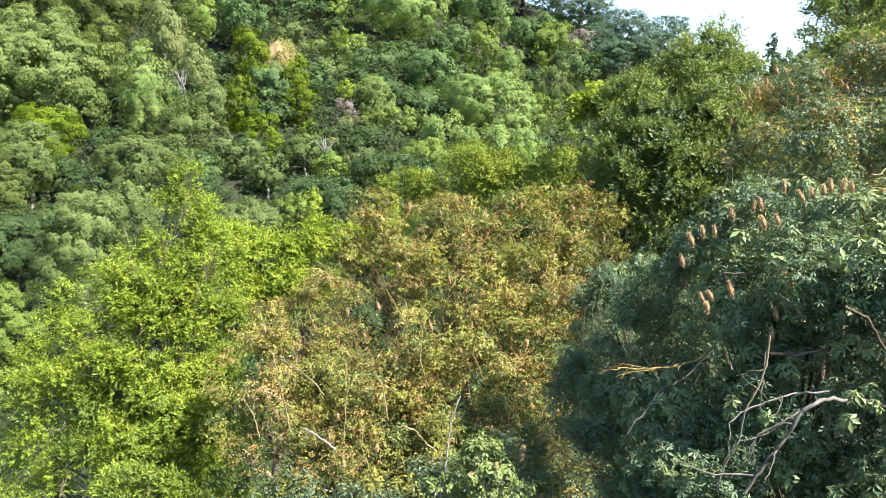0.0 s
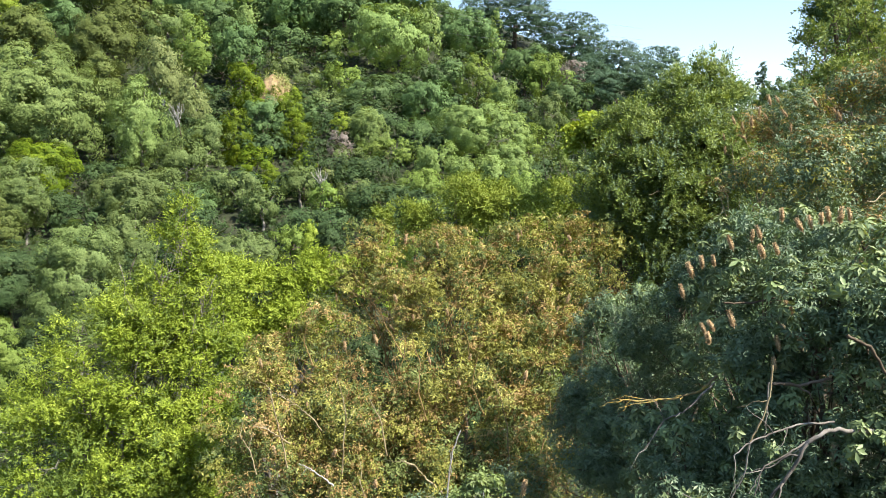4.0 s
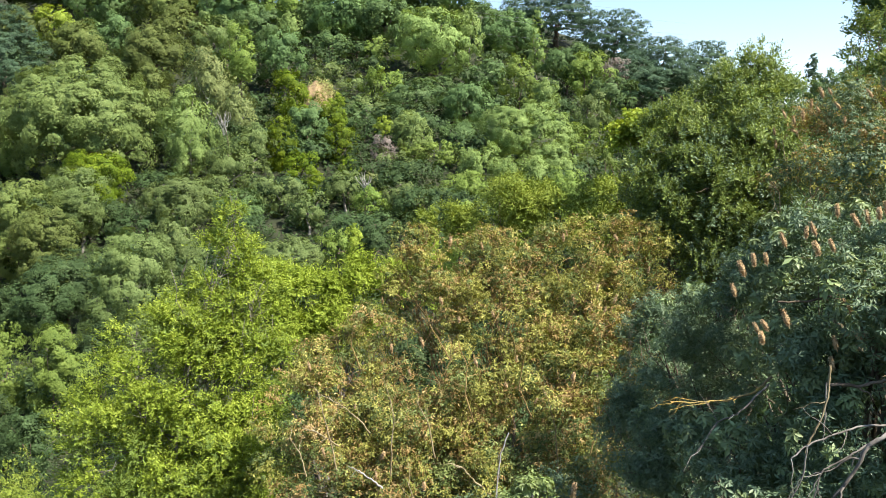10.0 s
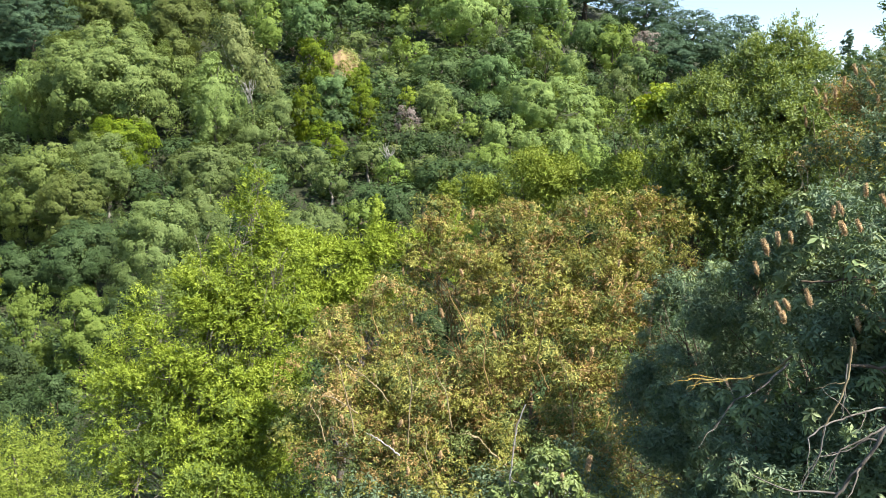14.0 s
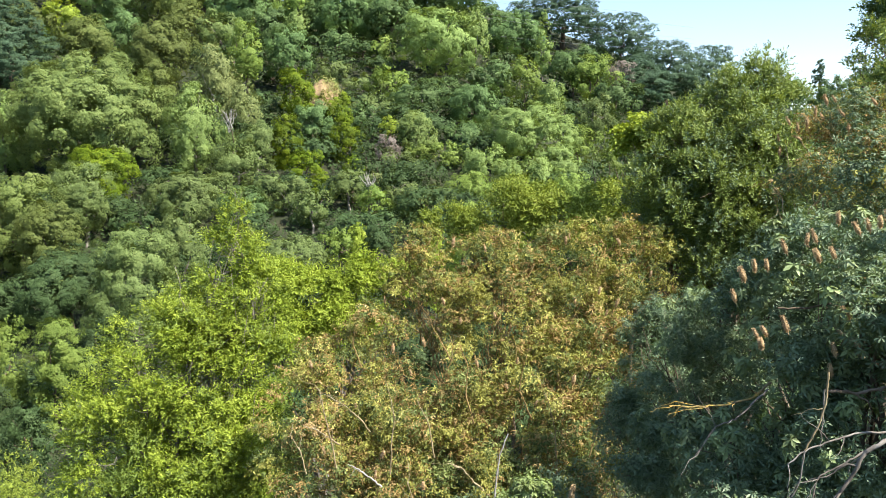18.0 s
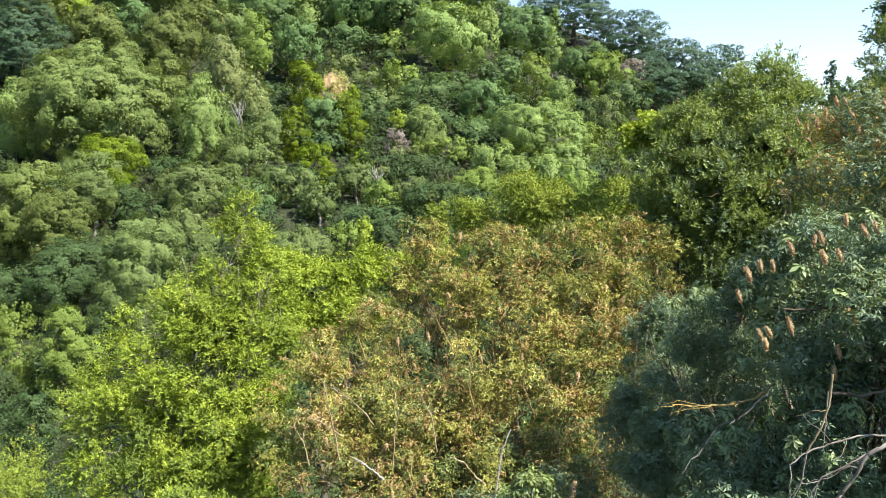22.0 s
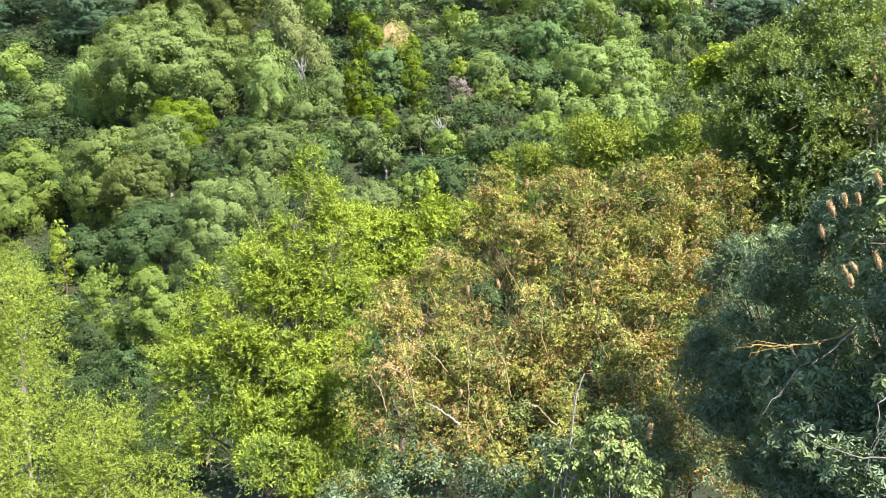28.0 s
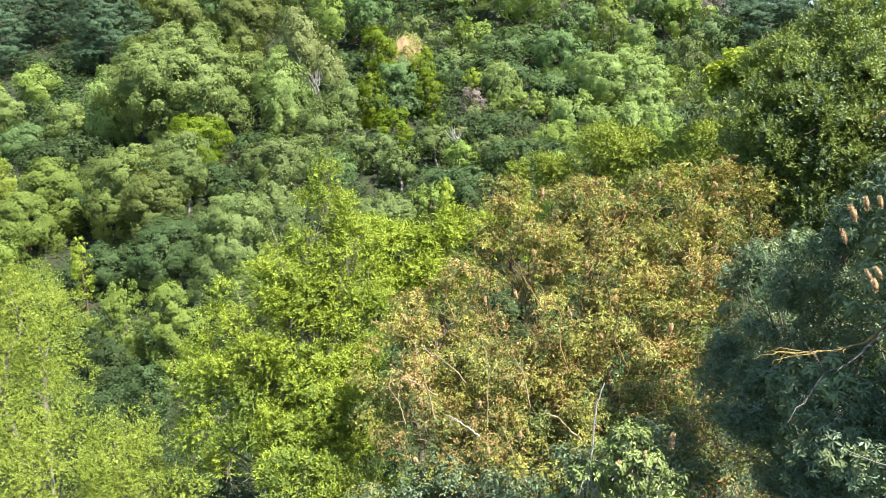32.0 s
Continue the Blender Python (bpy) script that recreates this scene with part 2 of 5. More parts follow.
def wander(rng, a, b, steps=7, sway=0.08, sag=0.0):
    """A crooked line from a to b."""
    a, b = np.asarray(a, float), np.asarray(b, float)
    t = np.linspace(0, 1, steps)[:, None]
    size = np.linalg.norm(b - a)
    off = np.cumsum(rng.normal(0, sway * size / steps ** 0.5, (steps, 3)), 0)
    off = off - t * off[-1] - (1 - t) * off[0]
    return a + (b - a) * t + off + np.array([0, 0, 1.0]) * (sag * size * np.sin(np.pi * t))


def shell(rng, lobes, count, skin=0.3, low=-0.35, inside=0.12):
    """Places and facings in the outer skin of a crown made of rounded lobes (x, y, z, rx, ry, rz)."""
    lobes = np.asarray(lobes, float)
    area = (lobes[:, 3] * lobes[:, 4] + lobes[:, 4] * lobes[:, 5] + lobes[:, 3] * lobes[:, 5])
    pick = rng.choice(len(lobes), int(count * 3.2), p=area / area.sum())
    d = unit(rng.normal(size=(len(pick), 3)))
    d[:, 2] = np.where(d[:, 2] < low, -d[:, 2], d[:, 2])
    lump = 1 + 0.16 * np.sin(d[:, 0] * 5.1 + pick * 1.7) * np.sin(d[:, 1] * 4.3 + pick) + 0.1 * np.sin(d[:, 2] * 7.7 + d[:, 0] * 6 + pick * 2.1)
    depth = 1 - skin * rng.random(len(pick)) ** 1.5
    c, r = lobes[pick, :3], lobes[pick, 3:]
    at = c + d * r * (depth * lump)[:, None]
    facing = unit(d / r)
    keep = np.ones(len(at), bool)
    for q in lobes:
        e = (((at - q[:3]) / q[3:]) ** 2).sum(1)
        keep &= (e > (1 - skin) ** 2 * 0.6) | (rng.random(len(at)) < inside)
    chosen = np.flatnonzero(keep)
    chosen = chosen[rng.permutation(len(chosen))[:count]]
    return at[chosen], facing[chosen]


def tufts(rng, at, facing, each, spread, lift=0.35, loose=0.7):
    """Every place becomes a small tuft of blades."""
    n = len(at)
    place = np.repeat(at, each, 0) + np.clip(rng.normal(size=(n * each, 3)), -1.5, 1.5) * np.repeat(np.asarray(spread).reshape(-1, 1) * np.ones((n, 1)), each, 0)
    face = unit(np.repeat(facing, each, 0) + rng.normal(size=(n * each, 3)) * loose + np.array([0, 0, lift]))
    return place, face


def crown_lobes(rng, shape, r, h):
    """Lobes of a crown of radius r and height h round its own middle."""
    out = []
    if shape in ("dome", "clumped", "drooping"):
        n, tight, tall = {"dome": (22, (0.3, 0.42), 0.85), "clumped": (26, (0.22, 0.36), 1.1), "drooping": (24, (0.17, 0.30), 1.7)}[shape]
        for j in range(n):
            z = 0.96 - 1.9 * (j + rng.random() * 0.8) / n
            a = j * 2.39996 + rng.normal(0, 0.3)
            s = math.sqrt(max(0.04, 1 - z * z)) if z > -0.1 else 1.0 - 0.5 * z * z
            s *= rng.uniform(0.9, 1.05) if shape == "dome" else rng.uniform(0.8, 1.04)
            q = rng.uniform(*tight)
            out.append((math.cos(a) * s * r * 0.76, math.sin(a) * s * r * 0.76, z * (h / 2 - q * r * tall * 0.9), q * r, q * r, q * r * tall))
        out.append((0, 0, -0.04 * h, r * 0.62, r * 0.62, h * 0.38))
    elif shape == "spire":
        n = 20
        for j in range(n):
            t = (j + 0.3) / n
            a = j * 2.39996 + rng.normal(0, 0.3)
            s = r * (0.15 + 0.75 * t ** 0.55) * rng.uniform(0.6, 1.0)
            q = r * rng.uniform(0.22, 0.38) * (0.6 + 0.6 * t)
            out.append((math.cos(a) * s * 0.7, math.sin(a) * s * 0.7, h * (0.47 - 0.95 * t), q, q, q * 1.5))
    elif shape == "tiers":
        n = 8
        for j in range(n):
            t = (j + 0.35) / n
            for i in range(5):
                a = i * 1.2566 + j * 0.7 + rng.normal(0, 0.25)
                s = r * (0.2 + 0.72 * t ** 0.8) * rng.uniform(0.45, 0.9)
                q = r * rng.uniform(0.22, 0.36) * (0.5 + 0.7 * t)
                out.append((math.cos(a) * s, math.sin(a) * s, h * (0.48 - 0.92 * t) - 0.06 * s + rng.normal(0, 0.02) * h, q, q, h * 0.035))
    elif shape == "layers":
        n = 13
        for j in range(n):
            t = (j + 0.4) / n
            for i in range(6):
                a = i * 1.0472 + j * 0.9 + rng.normal(0, 0.2)
                s = r * min(1, 0.25 + 1.15 * t ** 0.75) * rng.uniform(0.35, 0.85)
                q = r * rng.uniform(0.2, 0.34)
                out.append((math.cos(a) * s, math.sin(a) * s, h * (0.48 - 0.96 * t) + 0.12 * s, q, q, max(0.3 * q, h * 0.05)))
        out.append((0, 0, -0.1 * h, r * 0.55, r * 0.55, h * 0.36))
        out.append((0, 0, -0.3 * h, r * 0.8, r * 0.8, h * 0.18))
    return np.array(out)


def frame_of_tree(rng, root, base, lobes, bark, thick, limbs=4, trunk_top=0.35, names=("trunk", "limb")):
    """Trunk from the ground into the crown and limbs from it into the lobes. All in the tree's own space, foot at 0."""
    lobes = np.asarray(lobes)
    mid = lobes[:, :3].mean(0)
    low = lobes[:, 2].min()
    top = np.array([mid[0], mid[1], low + (lobes[:, 2].max() - low) * trunk_top])
    line = wander(rng, (0, 0, -0.4), top, 8, 0.05)
    part(names[0], mesh_of(names[0], *tube(line, np.linspace(thick, thick * 0.45, 8), 8), bark, True), root)
    order = np.argsort(-lobes[:, 3])
    pick = [order[0]] + list(rng.permutation(order[1:])[: limbs - 1]) if len(order) > 1 else [0]
    for j in pick:
        start = line[rng.integers(4, 8)]
        way = wander(rng, start, lobes[j, :3] + rng.normal(0, 0.2, 3) * lobes[j, 3:], 7, 0.1)
        part(names[1], mesh_of(names[1], *tube(way, np.linspace(thick * 0.42, thick * 0.08, 7), 6), bark, True), root)


def sub_lobes(rng, lobes, each, share, tall=0.8):
    """Smaller clumps sitting on the skin of each lobe, with gaps between them."""
    out = []
    for q in lobes:
        for _ in range(each):
            d = unit(rng.normal(size=3) + np.array([0, -0.25, 0.35]))
            k = share * rng.uniform(0.65, 1.25)
            m = (q[3] + q[4] + q[5]) / 3
            out.append((*(q[:3] + d * q[3:] * (1 - 0.5 * k)), m * k * 1.1, m * k * 1.1, m * k * tall))
    return np.array(out)


def leafage(rng, lobes, heart, spans, ball, tall, size, wide, fill, skin):
    """Leaf clumps of about one size standing proud of the lobes of a crown, with shaded gaps between: places and facings of the leaves."""
    cores, dirs, radii = [], [], []
    for q in lobes:
        m = (q[3] + q[4] + q[5]) / 3
        n = max(3, int(2.6 * (q[3] * q[4] + q[3] * q[5] + q[4] * q[5]) / 3 / ball ** 2))
        d = unit(rng.normal(size=(n, 3)) + np.array([0, -0.35, 0.3]))
        d = d[d[:, 1] < 0.55]
        k = rng.uniform(0.4, 1.3, len(d)) * min(ball, 0.6 * m)
        c = q[:3] + d * q[3:] * rng.uniform(0.72, 1.0, (len(d), 1))
        keep = np.ones(len(d), bool)
        for o in lobes:
            if o is not q:
                keep &= (((c - o[:3]) / o[3:]) ** 2).sum(1) > 0.62
        cores.append(c[keep])
        dirs.append(unit(d[keep] / q[3:]))
        radii.append(k[keep])
    c, out, k = np.concatenate(cores), np.concatenate(dirs), np.concatenate(radii)
    each = np.maximum(6, (0.95 * fill * 2 * np.pi * k * k * (0.5 + 0.5 * tall) / (0.62 * size * size * wide)).astype(int))
    pick = np.repeat(np.arange(len(c)), each)
    d = unit(rng.normal(size=(len(pick), 3)) + out[pick] * 0.6 + np.array([0, -0.1, 0.12]))
    bump = 1 + 0.2 * np.sin(d[:, 0] * 5 + pick * 1.7) * np.sin(d[:, 1] * 4 + pick) + 0.14 * np.sin(d[:, 2] * 7 + pick * 2.1)
    at = c[pick] + d * (k[pick] * bump * (1 - skin * rng.random(len(pick)) ** 1.6))[:, None] * np.array([1.1, 1.1, tall])
    whole = unit((at - heart) / spans ** 2 * spans.min())
    facing = unit(d * 0.5 + out[pick] * 0.3 + whole * 1.1 + rng.normal(0, 0.35, d.shape))
    return at, facing


SPECIES, PLANTED = {}, []


def species(name, shape, leaf, bark="brown", blade=0.22, wide=0.55, each=7, density=95, droop=0.0, skin=0.3):
    SPECIES[name] = (shape, leaf, bark, blade, wide, each, density, droop, skin)


def tree(kind, name, label, x, y, top, r, h, seed, group="", leaf_size=0.0):
    """A whole tree of one kind: foot on the ground at x, y, its crown of radius r and height h under the given top."""
    shape, leaf, bark, blade, wide, each, density, droop, skin = SPECIES[kind]
    rng = np.random.default_rng(seed)
    foot = climb(x, y)
    PLANTED.append((x, y, r))
    root = tagged(new(name), label, name.replace("_", " "), group)
    root.location = (x, y, foot)
    root.empty_display_size = 0.3
    if 26 < y < 150 and kind not in ("purple", "straw", "cypress", "cedar"):
        h = max(h, 0.86 * (top - foot))  # leafy down to the scrub
    lobes = crown_lobes(rng, shape, r * 0.93, h * 0.97)
    lobes[:, 2] += top - foot - h / 2
    lobes[:, 5] = np.maximum(lobes[:, 5], 0.12)
    frame_of_tree(rng, root, foot, lobes, BARK[bark], 0.05 * r + 0.06, 4)
    size = float(np.clip(0.0021 * y, 0.07, 0.25) + max(0, y - 112) * 0.003) * blade / 0.22
    size = leaf_size or size
    tall = {"drooping": 1.5, "spire": 1.25, "tiers": 0.5, "layers": 0.6}.get(shape, 1.1)
    ball = float(np.clip(0.0085 * y, 0.2, 1.2)) * {"dome": 0.8, "spire": 0.75, "layers": 0.6, "tiers": 0.6}.get(shape, 1.0)
    ball = min(ball, 0.34 * r) * (0.7 if kind in ("dome", "greydome", "cypress") else 1.0)
    at, facing = leafage(rng, lobes, np.array([0, 0, top - foot - h * 0.55]), np.array([r, r, h / 2]), ball, tall, size, wide, density / 75, skin)
    if y > 26:
        v, f = flakes(rng, at, facing, size * rng.uniform(0.6, 1.4, len(at)), wide * 1.35, droop)
    else:
        v, f = shoots(rng, at[::each], facing[::each], each, size * 3.2, size, wide * 0.9, 0.5, 0.3)
    inner, face = shell(rng, lobes * np.array([1, 1, 1, 0.8, 0.8, 0.8]), max(80, int(0.4 * (r * r + r * h) / size ** 2)), 0.3)
    v2, f2 = flakes(rng, inner, face + rng.normal(0, 0.4, face.shape), size * (1.7 if y > 26 else 1.1) * rng.uniform(0.7, 1.2, len(inner)), 0.9, droop)
    part("crown", mesh_of("crown", *joined([(v, f), (v2, f2)]), leaf), root)
    return root


# ---- the trees close by ----
def spike_mesh():
    """An upright spray of dried flowers: a thin stalk with rings of small husks."""
    rng = np.random.default_rng(5)
    pieces = [tube([(0, 0, -0.03), (0, 0, -0.012), (0.001, 0, 0.01), (0.002, 0, 0.06), (0.001, 0.002, 0.11), (0.0, 0.003, 0.16)], [0.004, 0.004, 0.014, 0.019, 0.013, 0.003], 8)]
    v, q = pieces[0]
    tris = np.concatenate([q[:, [0, 1, 2]], q[:, [0, 2, 3]]])
    z = np.linspace(0.0, 0.165, 260)
    a = np.arange(260) * 2.4
    r = 0.027 * np.sin(np.pi * (0.25 + 0.62 * z / 0.165)) ** 0.6
    at = np.stack([np.cos(a) * r, np.sin(a) * r, z], 1) + rng.normal(0, 0.003, (260, 3))
    bv, bf = blades(rng, at, at - np.array([0, 0, 0.05]), 0.014 * rng.uniform(0.6, 1.4, 260), 0.6)
    return mesh_of("seed_spike", *joined([(v, tris), (bv, bf)]), SPIKE)


SPIKE_MESH = spike_mesh()


def sprig(rng, size):
    """A twig tip with a whorl of fingered leaves."""
    n = 6
    a = np.arange(n) * 2.4 + rng.normal(0, 0.2, n)
    at = np.stack([np.cos(a) * size * 0.35, np.sin(a) * size * 0.35, size * (0.1 + 0.1 * np.arange(n))], 1)
    facing = np.stack([np.cos(a) * 0.7, np.sin(a) * 0.7, np.full(n, 0.9)], 1)
    return palms(rng, at, facing, size * rng.uniform(0.8, 1.15, n), 5, 0.36, 0.2)


def dead_branches(x, y, z, r, seed):
    """The bare bleached boughs of a dead tree, caught among the others."""
    rng = np.random.default_rng(seed)
    foot = climb(x, y)
    root = tagged(new("dead_tree"), "bare bleached dead tree among green crowns", "tree")
    root.location, root.empty_display_size = (x, y, foot), 0.3
    top = np.array([0, 0, z - foot])
    part("trunk", mesh_of("trunk", *tube(wander(rng, (0, 0, -0.3), top * 0.9, 8, 0.05), np.linspace(0.09, 0.04, 8), 7), BARK["brown"], True), root)
    for _ in range(16):
        d = unit(rng.normal(size=3) * np.array([1, 0.8, 0.7]) + np.array([0, -0.4, 0.1]))
        line = wander(rng, top * rng.uniform(0.75, 0.95), top + d * r * rng.uniform(0.5, 1.0), 7, 0.15, -0.08)
        part("bough", mesh_of("bough", *tube(line, np.linspace(0.045, 0.015, 7), 5), BARK["dead"], True), root)
    return root


def near_tree(name, label, category, x, y, lobes, seed, leaves, style, count, each, spread, size, bark, thick,
              twigs=6, twig_r=0.008, spikes=0, skin=0.45, lift=0.3, droop=0.2, wide=0.4, spike_lobes=None, low=-0.6, inside=0.3, clumps=11, clump=0.33, fingers=5, picked=0, picked_size=0.09, picked_leaf=None, picked_lobes=None, loose=0.45, bridged=False):
    """A tree near the viewer, built limb by limb. leaves: (material, share, part name, label) for each sort of leaf on it."""
    rng = np.random.default_rng(seed)
    foot = climb(x, y)
    root = tagged(new(name), label, category)
    root.location, root.empty_display_size = (x, y, foot), 0.3
    own = np.array(lobes, float) - np.array([x, y, foot, 0, 0, 0])
    low_mid = own[:, :3].mean(0)
    fork = np.array([low_mid[0] * 0.55, low_mid[1] * 0.55, max(0.5, own[:, 2].min() * 0.6)])
    line = wander(rng, (0, 0, -0.4), fork, 7, 0.06)
    wood = BARK[bark]
    part("trunk", mesh_of("trunk", *tube(line, np.linspace(thick, thick * 0.7, 7), 8), wood, True), root)
    for q in own:
        start = line[rng.integers(4, 7)]
        way = wander(rng, start, q[:3], 9, 0.09, 0.05)
        limb = part("limb", mesh_of("limb", *tube(way, np.linspace(thick * 0.4, thick * 0.1, 9), 6), wood, True), root)
        sprays = []
        for _ in range(twigs):
            d = unit(rng.normal(size=3) + np.array([0, 0, 0.5]))
            a = way[rng.integers(3, 9)] + rng.normal(0, 0.06, 3)
            b = q[:3] + d * q[3:] * rng.uniform(0.75, 1.05)
            t = wander(rng, a, b, 7, 0.16, rng.uniform(-0.14, 0.14))
            sprays.append(tube(t, np.linspace(twig_r * 2.2, twig_r * 0.5, 7), 5))
            for _ in range(2):
                e = t[rng.integers(2, 6)]
                g = e + unit(d + rng.normal(0, 0.7, 3)) * q[3:] * rng.uniform(0.3, 0.6)
                sprays.append(tube(wander(rng, e, g, 5, 0.12), np.linspace(twig_r * 1.2, twig_r * 0.35, 5), 4))
        if sprays:
            part("twig_spray", mesh_of("twig_spray", *joined(sprays), wood, True), limb)
    total = sum(s for _, s, _, _ in leaves)
    if bridged:  # lobes grow into one another
        own = np.concatenate([own] + [(a + b)[None] / 2 for i, a in enumerate(own) for b in own[:i] if np.linalg.norm((a - b)[:3]) < 0.95 * (a[3] + b[3])])
    soft = sub_lobes(rng, own, clumps, clump)
    PLANTED.append((x, y, 2.0))
    sort = rng.choice(len(leaves), len(soft), p=[q[1] / total for q in leaves])
    for k, (mat, share, part_name, note) in enumerate(leaves):
        own_clumps = soft[(sort == k) | (rng.random(len(soft)) < 0.4)]
        at, facing = shell(rng, own_clumps, int(count * share / total), skin, low, inside)
        if style == "shoot":
            v, f = shoots(rng, at, facing, each, spread, size, wide, lift, droop)
            part(part_name, mesh_of(part_name, v, f, mat), root, note)
            continue
        at, facing = tufts(rng, at, facing, each, spread, lift, loose)
        ln = size * rng.uniform(0.6, 1.3, len(at))
        v, f = palms(rng, at, facing, ln, fingers, wide, droop) if style == "palm" else blades(rng, at, facing, ln, wide, droop)
        part(part_name, mesh_of(part_name, v, f, mat), root, note)
    if picked:
        sprigs = [mesh_of("leaf_sprig", *sprig(np.random.default_rng(seed * 10 + k), picked_size), picked_leaf) for k in range(5)]
        at, facing = shell(rng, soft, picked, 0.06, -0.2, 0.0)
        # most sprigs go to lobes chosen to look lighter
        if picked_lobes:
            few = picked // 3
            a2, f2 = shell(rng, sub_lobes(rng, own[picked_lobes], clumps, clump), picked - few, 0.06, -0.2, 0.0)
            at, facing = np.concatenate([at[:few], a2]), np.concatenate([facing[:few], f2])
        for k, (p, d) in enumerate(zip(at, facing)):
            ob = part("leaf_sprig", sprigs[k % 5], root)
            tilt = unit(d + np.array([0, 0, 0.8]) + rng.normal(0, 0.25, 3))
            ob.matrix_local = Matrix.Translation(p) @ Vector(tilt).to_track_quat("Z", "Y").to_matrix().to_4x4() @ Matrix.Rotation(rng.uniform(0, 6.28), 4, "Z") @ Matrix.Scale(rng.uniform(0.7, 1.25), 4)
    if spikes:
        src = own if spike_lobes is None else own[spike_lobes]
        at, facing = shell(rng, src, spikes, 0.08, 0.05, 0.0)
        for p, d in zip(at, facing):
            ob = part("seed_spike", SPIKE_MESH, root)
            tilt = unit(d * 0.5 + np.array([0, 0, 1.0]) + rng.normal(0, 0.2, 3))
            ob.matrix_local = Matrix.Translation(p + d * 0.05) @ Vector(tilt).to_track_quat("Z", "Y").to_matrix().to_4x4() @ Matrix.Scale(rng.uniform(0.55, 0.95), 4)
    return root


def spike_at(root, place, seed):
    """One upright seed spike, placed to fit the camera's view."""
    rng = np.random.default_rng(seed)
    ob = part("seed_spike", SPIKE_MESH, root)
    tilt = unit(np.array([-0.35, 0, 1.0]) + rng.normal(0, 0.22, 3))
    p = np.array(place) - np.array(root.location)
    ob.matrix_local = Matrix.Translation(p - np.array([0, 0, 0.045])) @ Vector(tilt).to_track_quat("Z", "Y").to_matrix().to_4x4() @ Matrix.Scale(rng.uniform(0.5, 0.78), 4)


def bough(root, name, points, r0, r1, bark, seed, label="", forks=0):
    """A bough that shows between the leaves, through the given places."""
    rng = np.random.default_rng(seed)
    p = np.array(points, float) - np.array(root.location)
    t = np.linspace(0, len(p) - 1, len(p) * 5)
    line = np.stack([np.interp(t, range(len(p)), p[:, k]) for k in range(3)], 1)
    line[1:-1] = (line[:-2] + line[1:-1] * 2 + line[2:]) / 4
    line[1:-1] += rng.normal(0, r0 * 0.35, line[1:-1].shape)
    pieces = [tube(line, np.linspace(r0, r1, len(line)) * rng.uniform(0.88, 1.12, len(line)), 7)]
    size = np.linalg.norm(p[-1] - p[0])
    for _ in range(forks):
        a = line[rng.integers(len(line) // 3, len(line))]
        b = a + unit(unit(p[-1] - p[0]) + rng.normal(0, 0.6, 3)) * size * rng.uniform(0.2, 0.45)
        pieces.append(tube(wander(rng, a, b, 7, 0.12), np.linspace(r1 * 0.9, r1 * 0.3, 7), 5))
    return part(name, mesh_of(name, *joined(pieces), BARK[bark], True), root, label)


CABLE = rough_material("cable_sheath", ((0.2, (0.16, 0.16, 0.17)), (0.5, (0.22, 0.22, 0.23)), (0.8, (0.3, 0.3, 0.31))), 2.0, rough=0.5)


def power_cable(a, b):
    """A thin slack overhead cable."""
    a, b = np.array(a), np.array(b)
    t = np.linspace(0, 1, 24)[:, None]
    line = a + (b - a) * t - np.array([0, 0, 1.0]) * np.sin(np.pi * t) * 0.25
    tagged(new("power_cable", mesh_of("power_cable", *tube(line, np.full(24, 0.011), 5), CABLE, True)), "thin grey overhead power cable across the ridge", "cable", "overhead cables")


BANK = (-17.83, 112.70)  # the bare bank among the trees

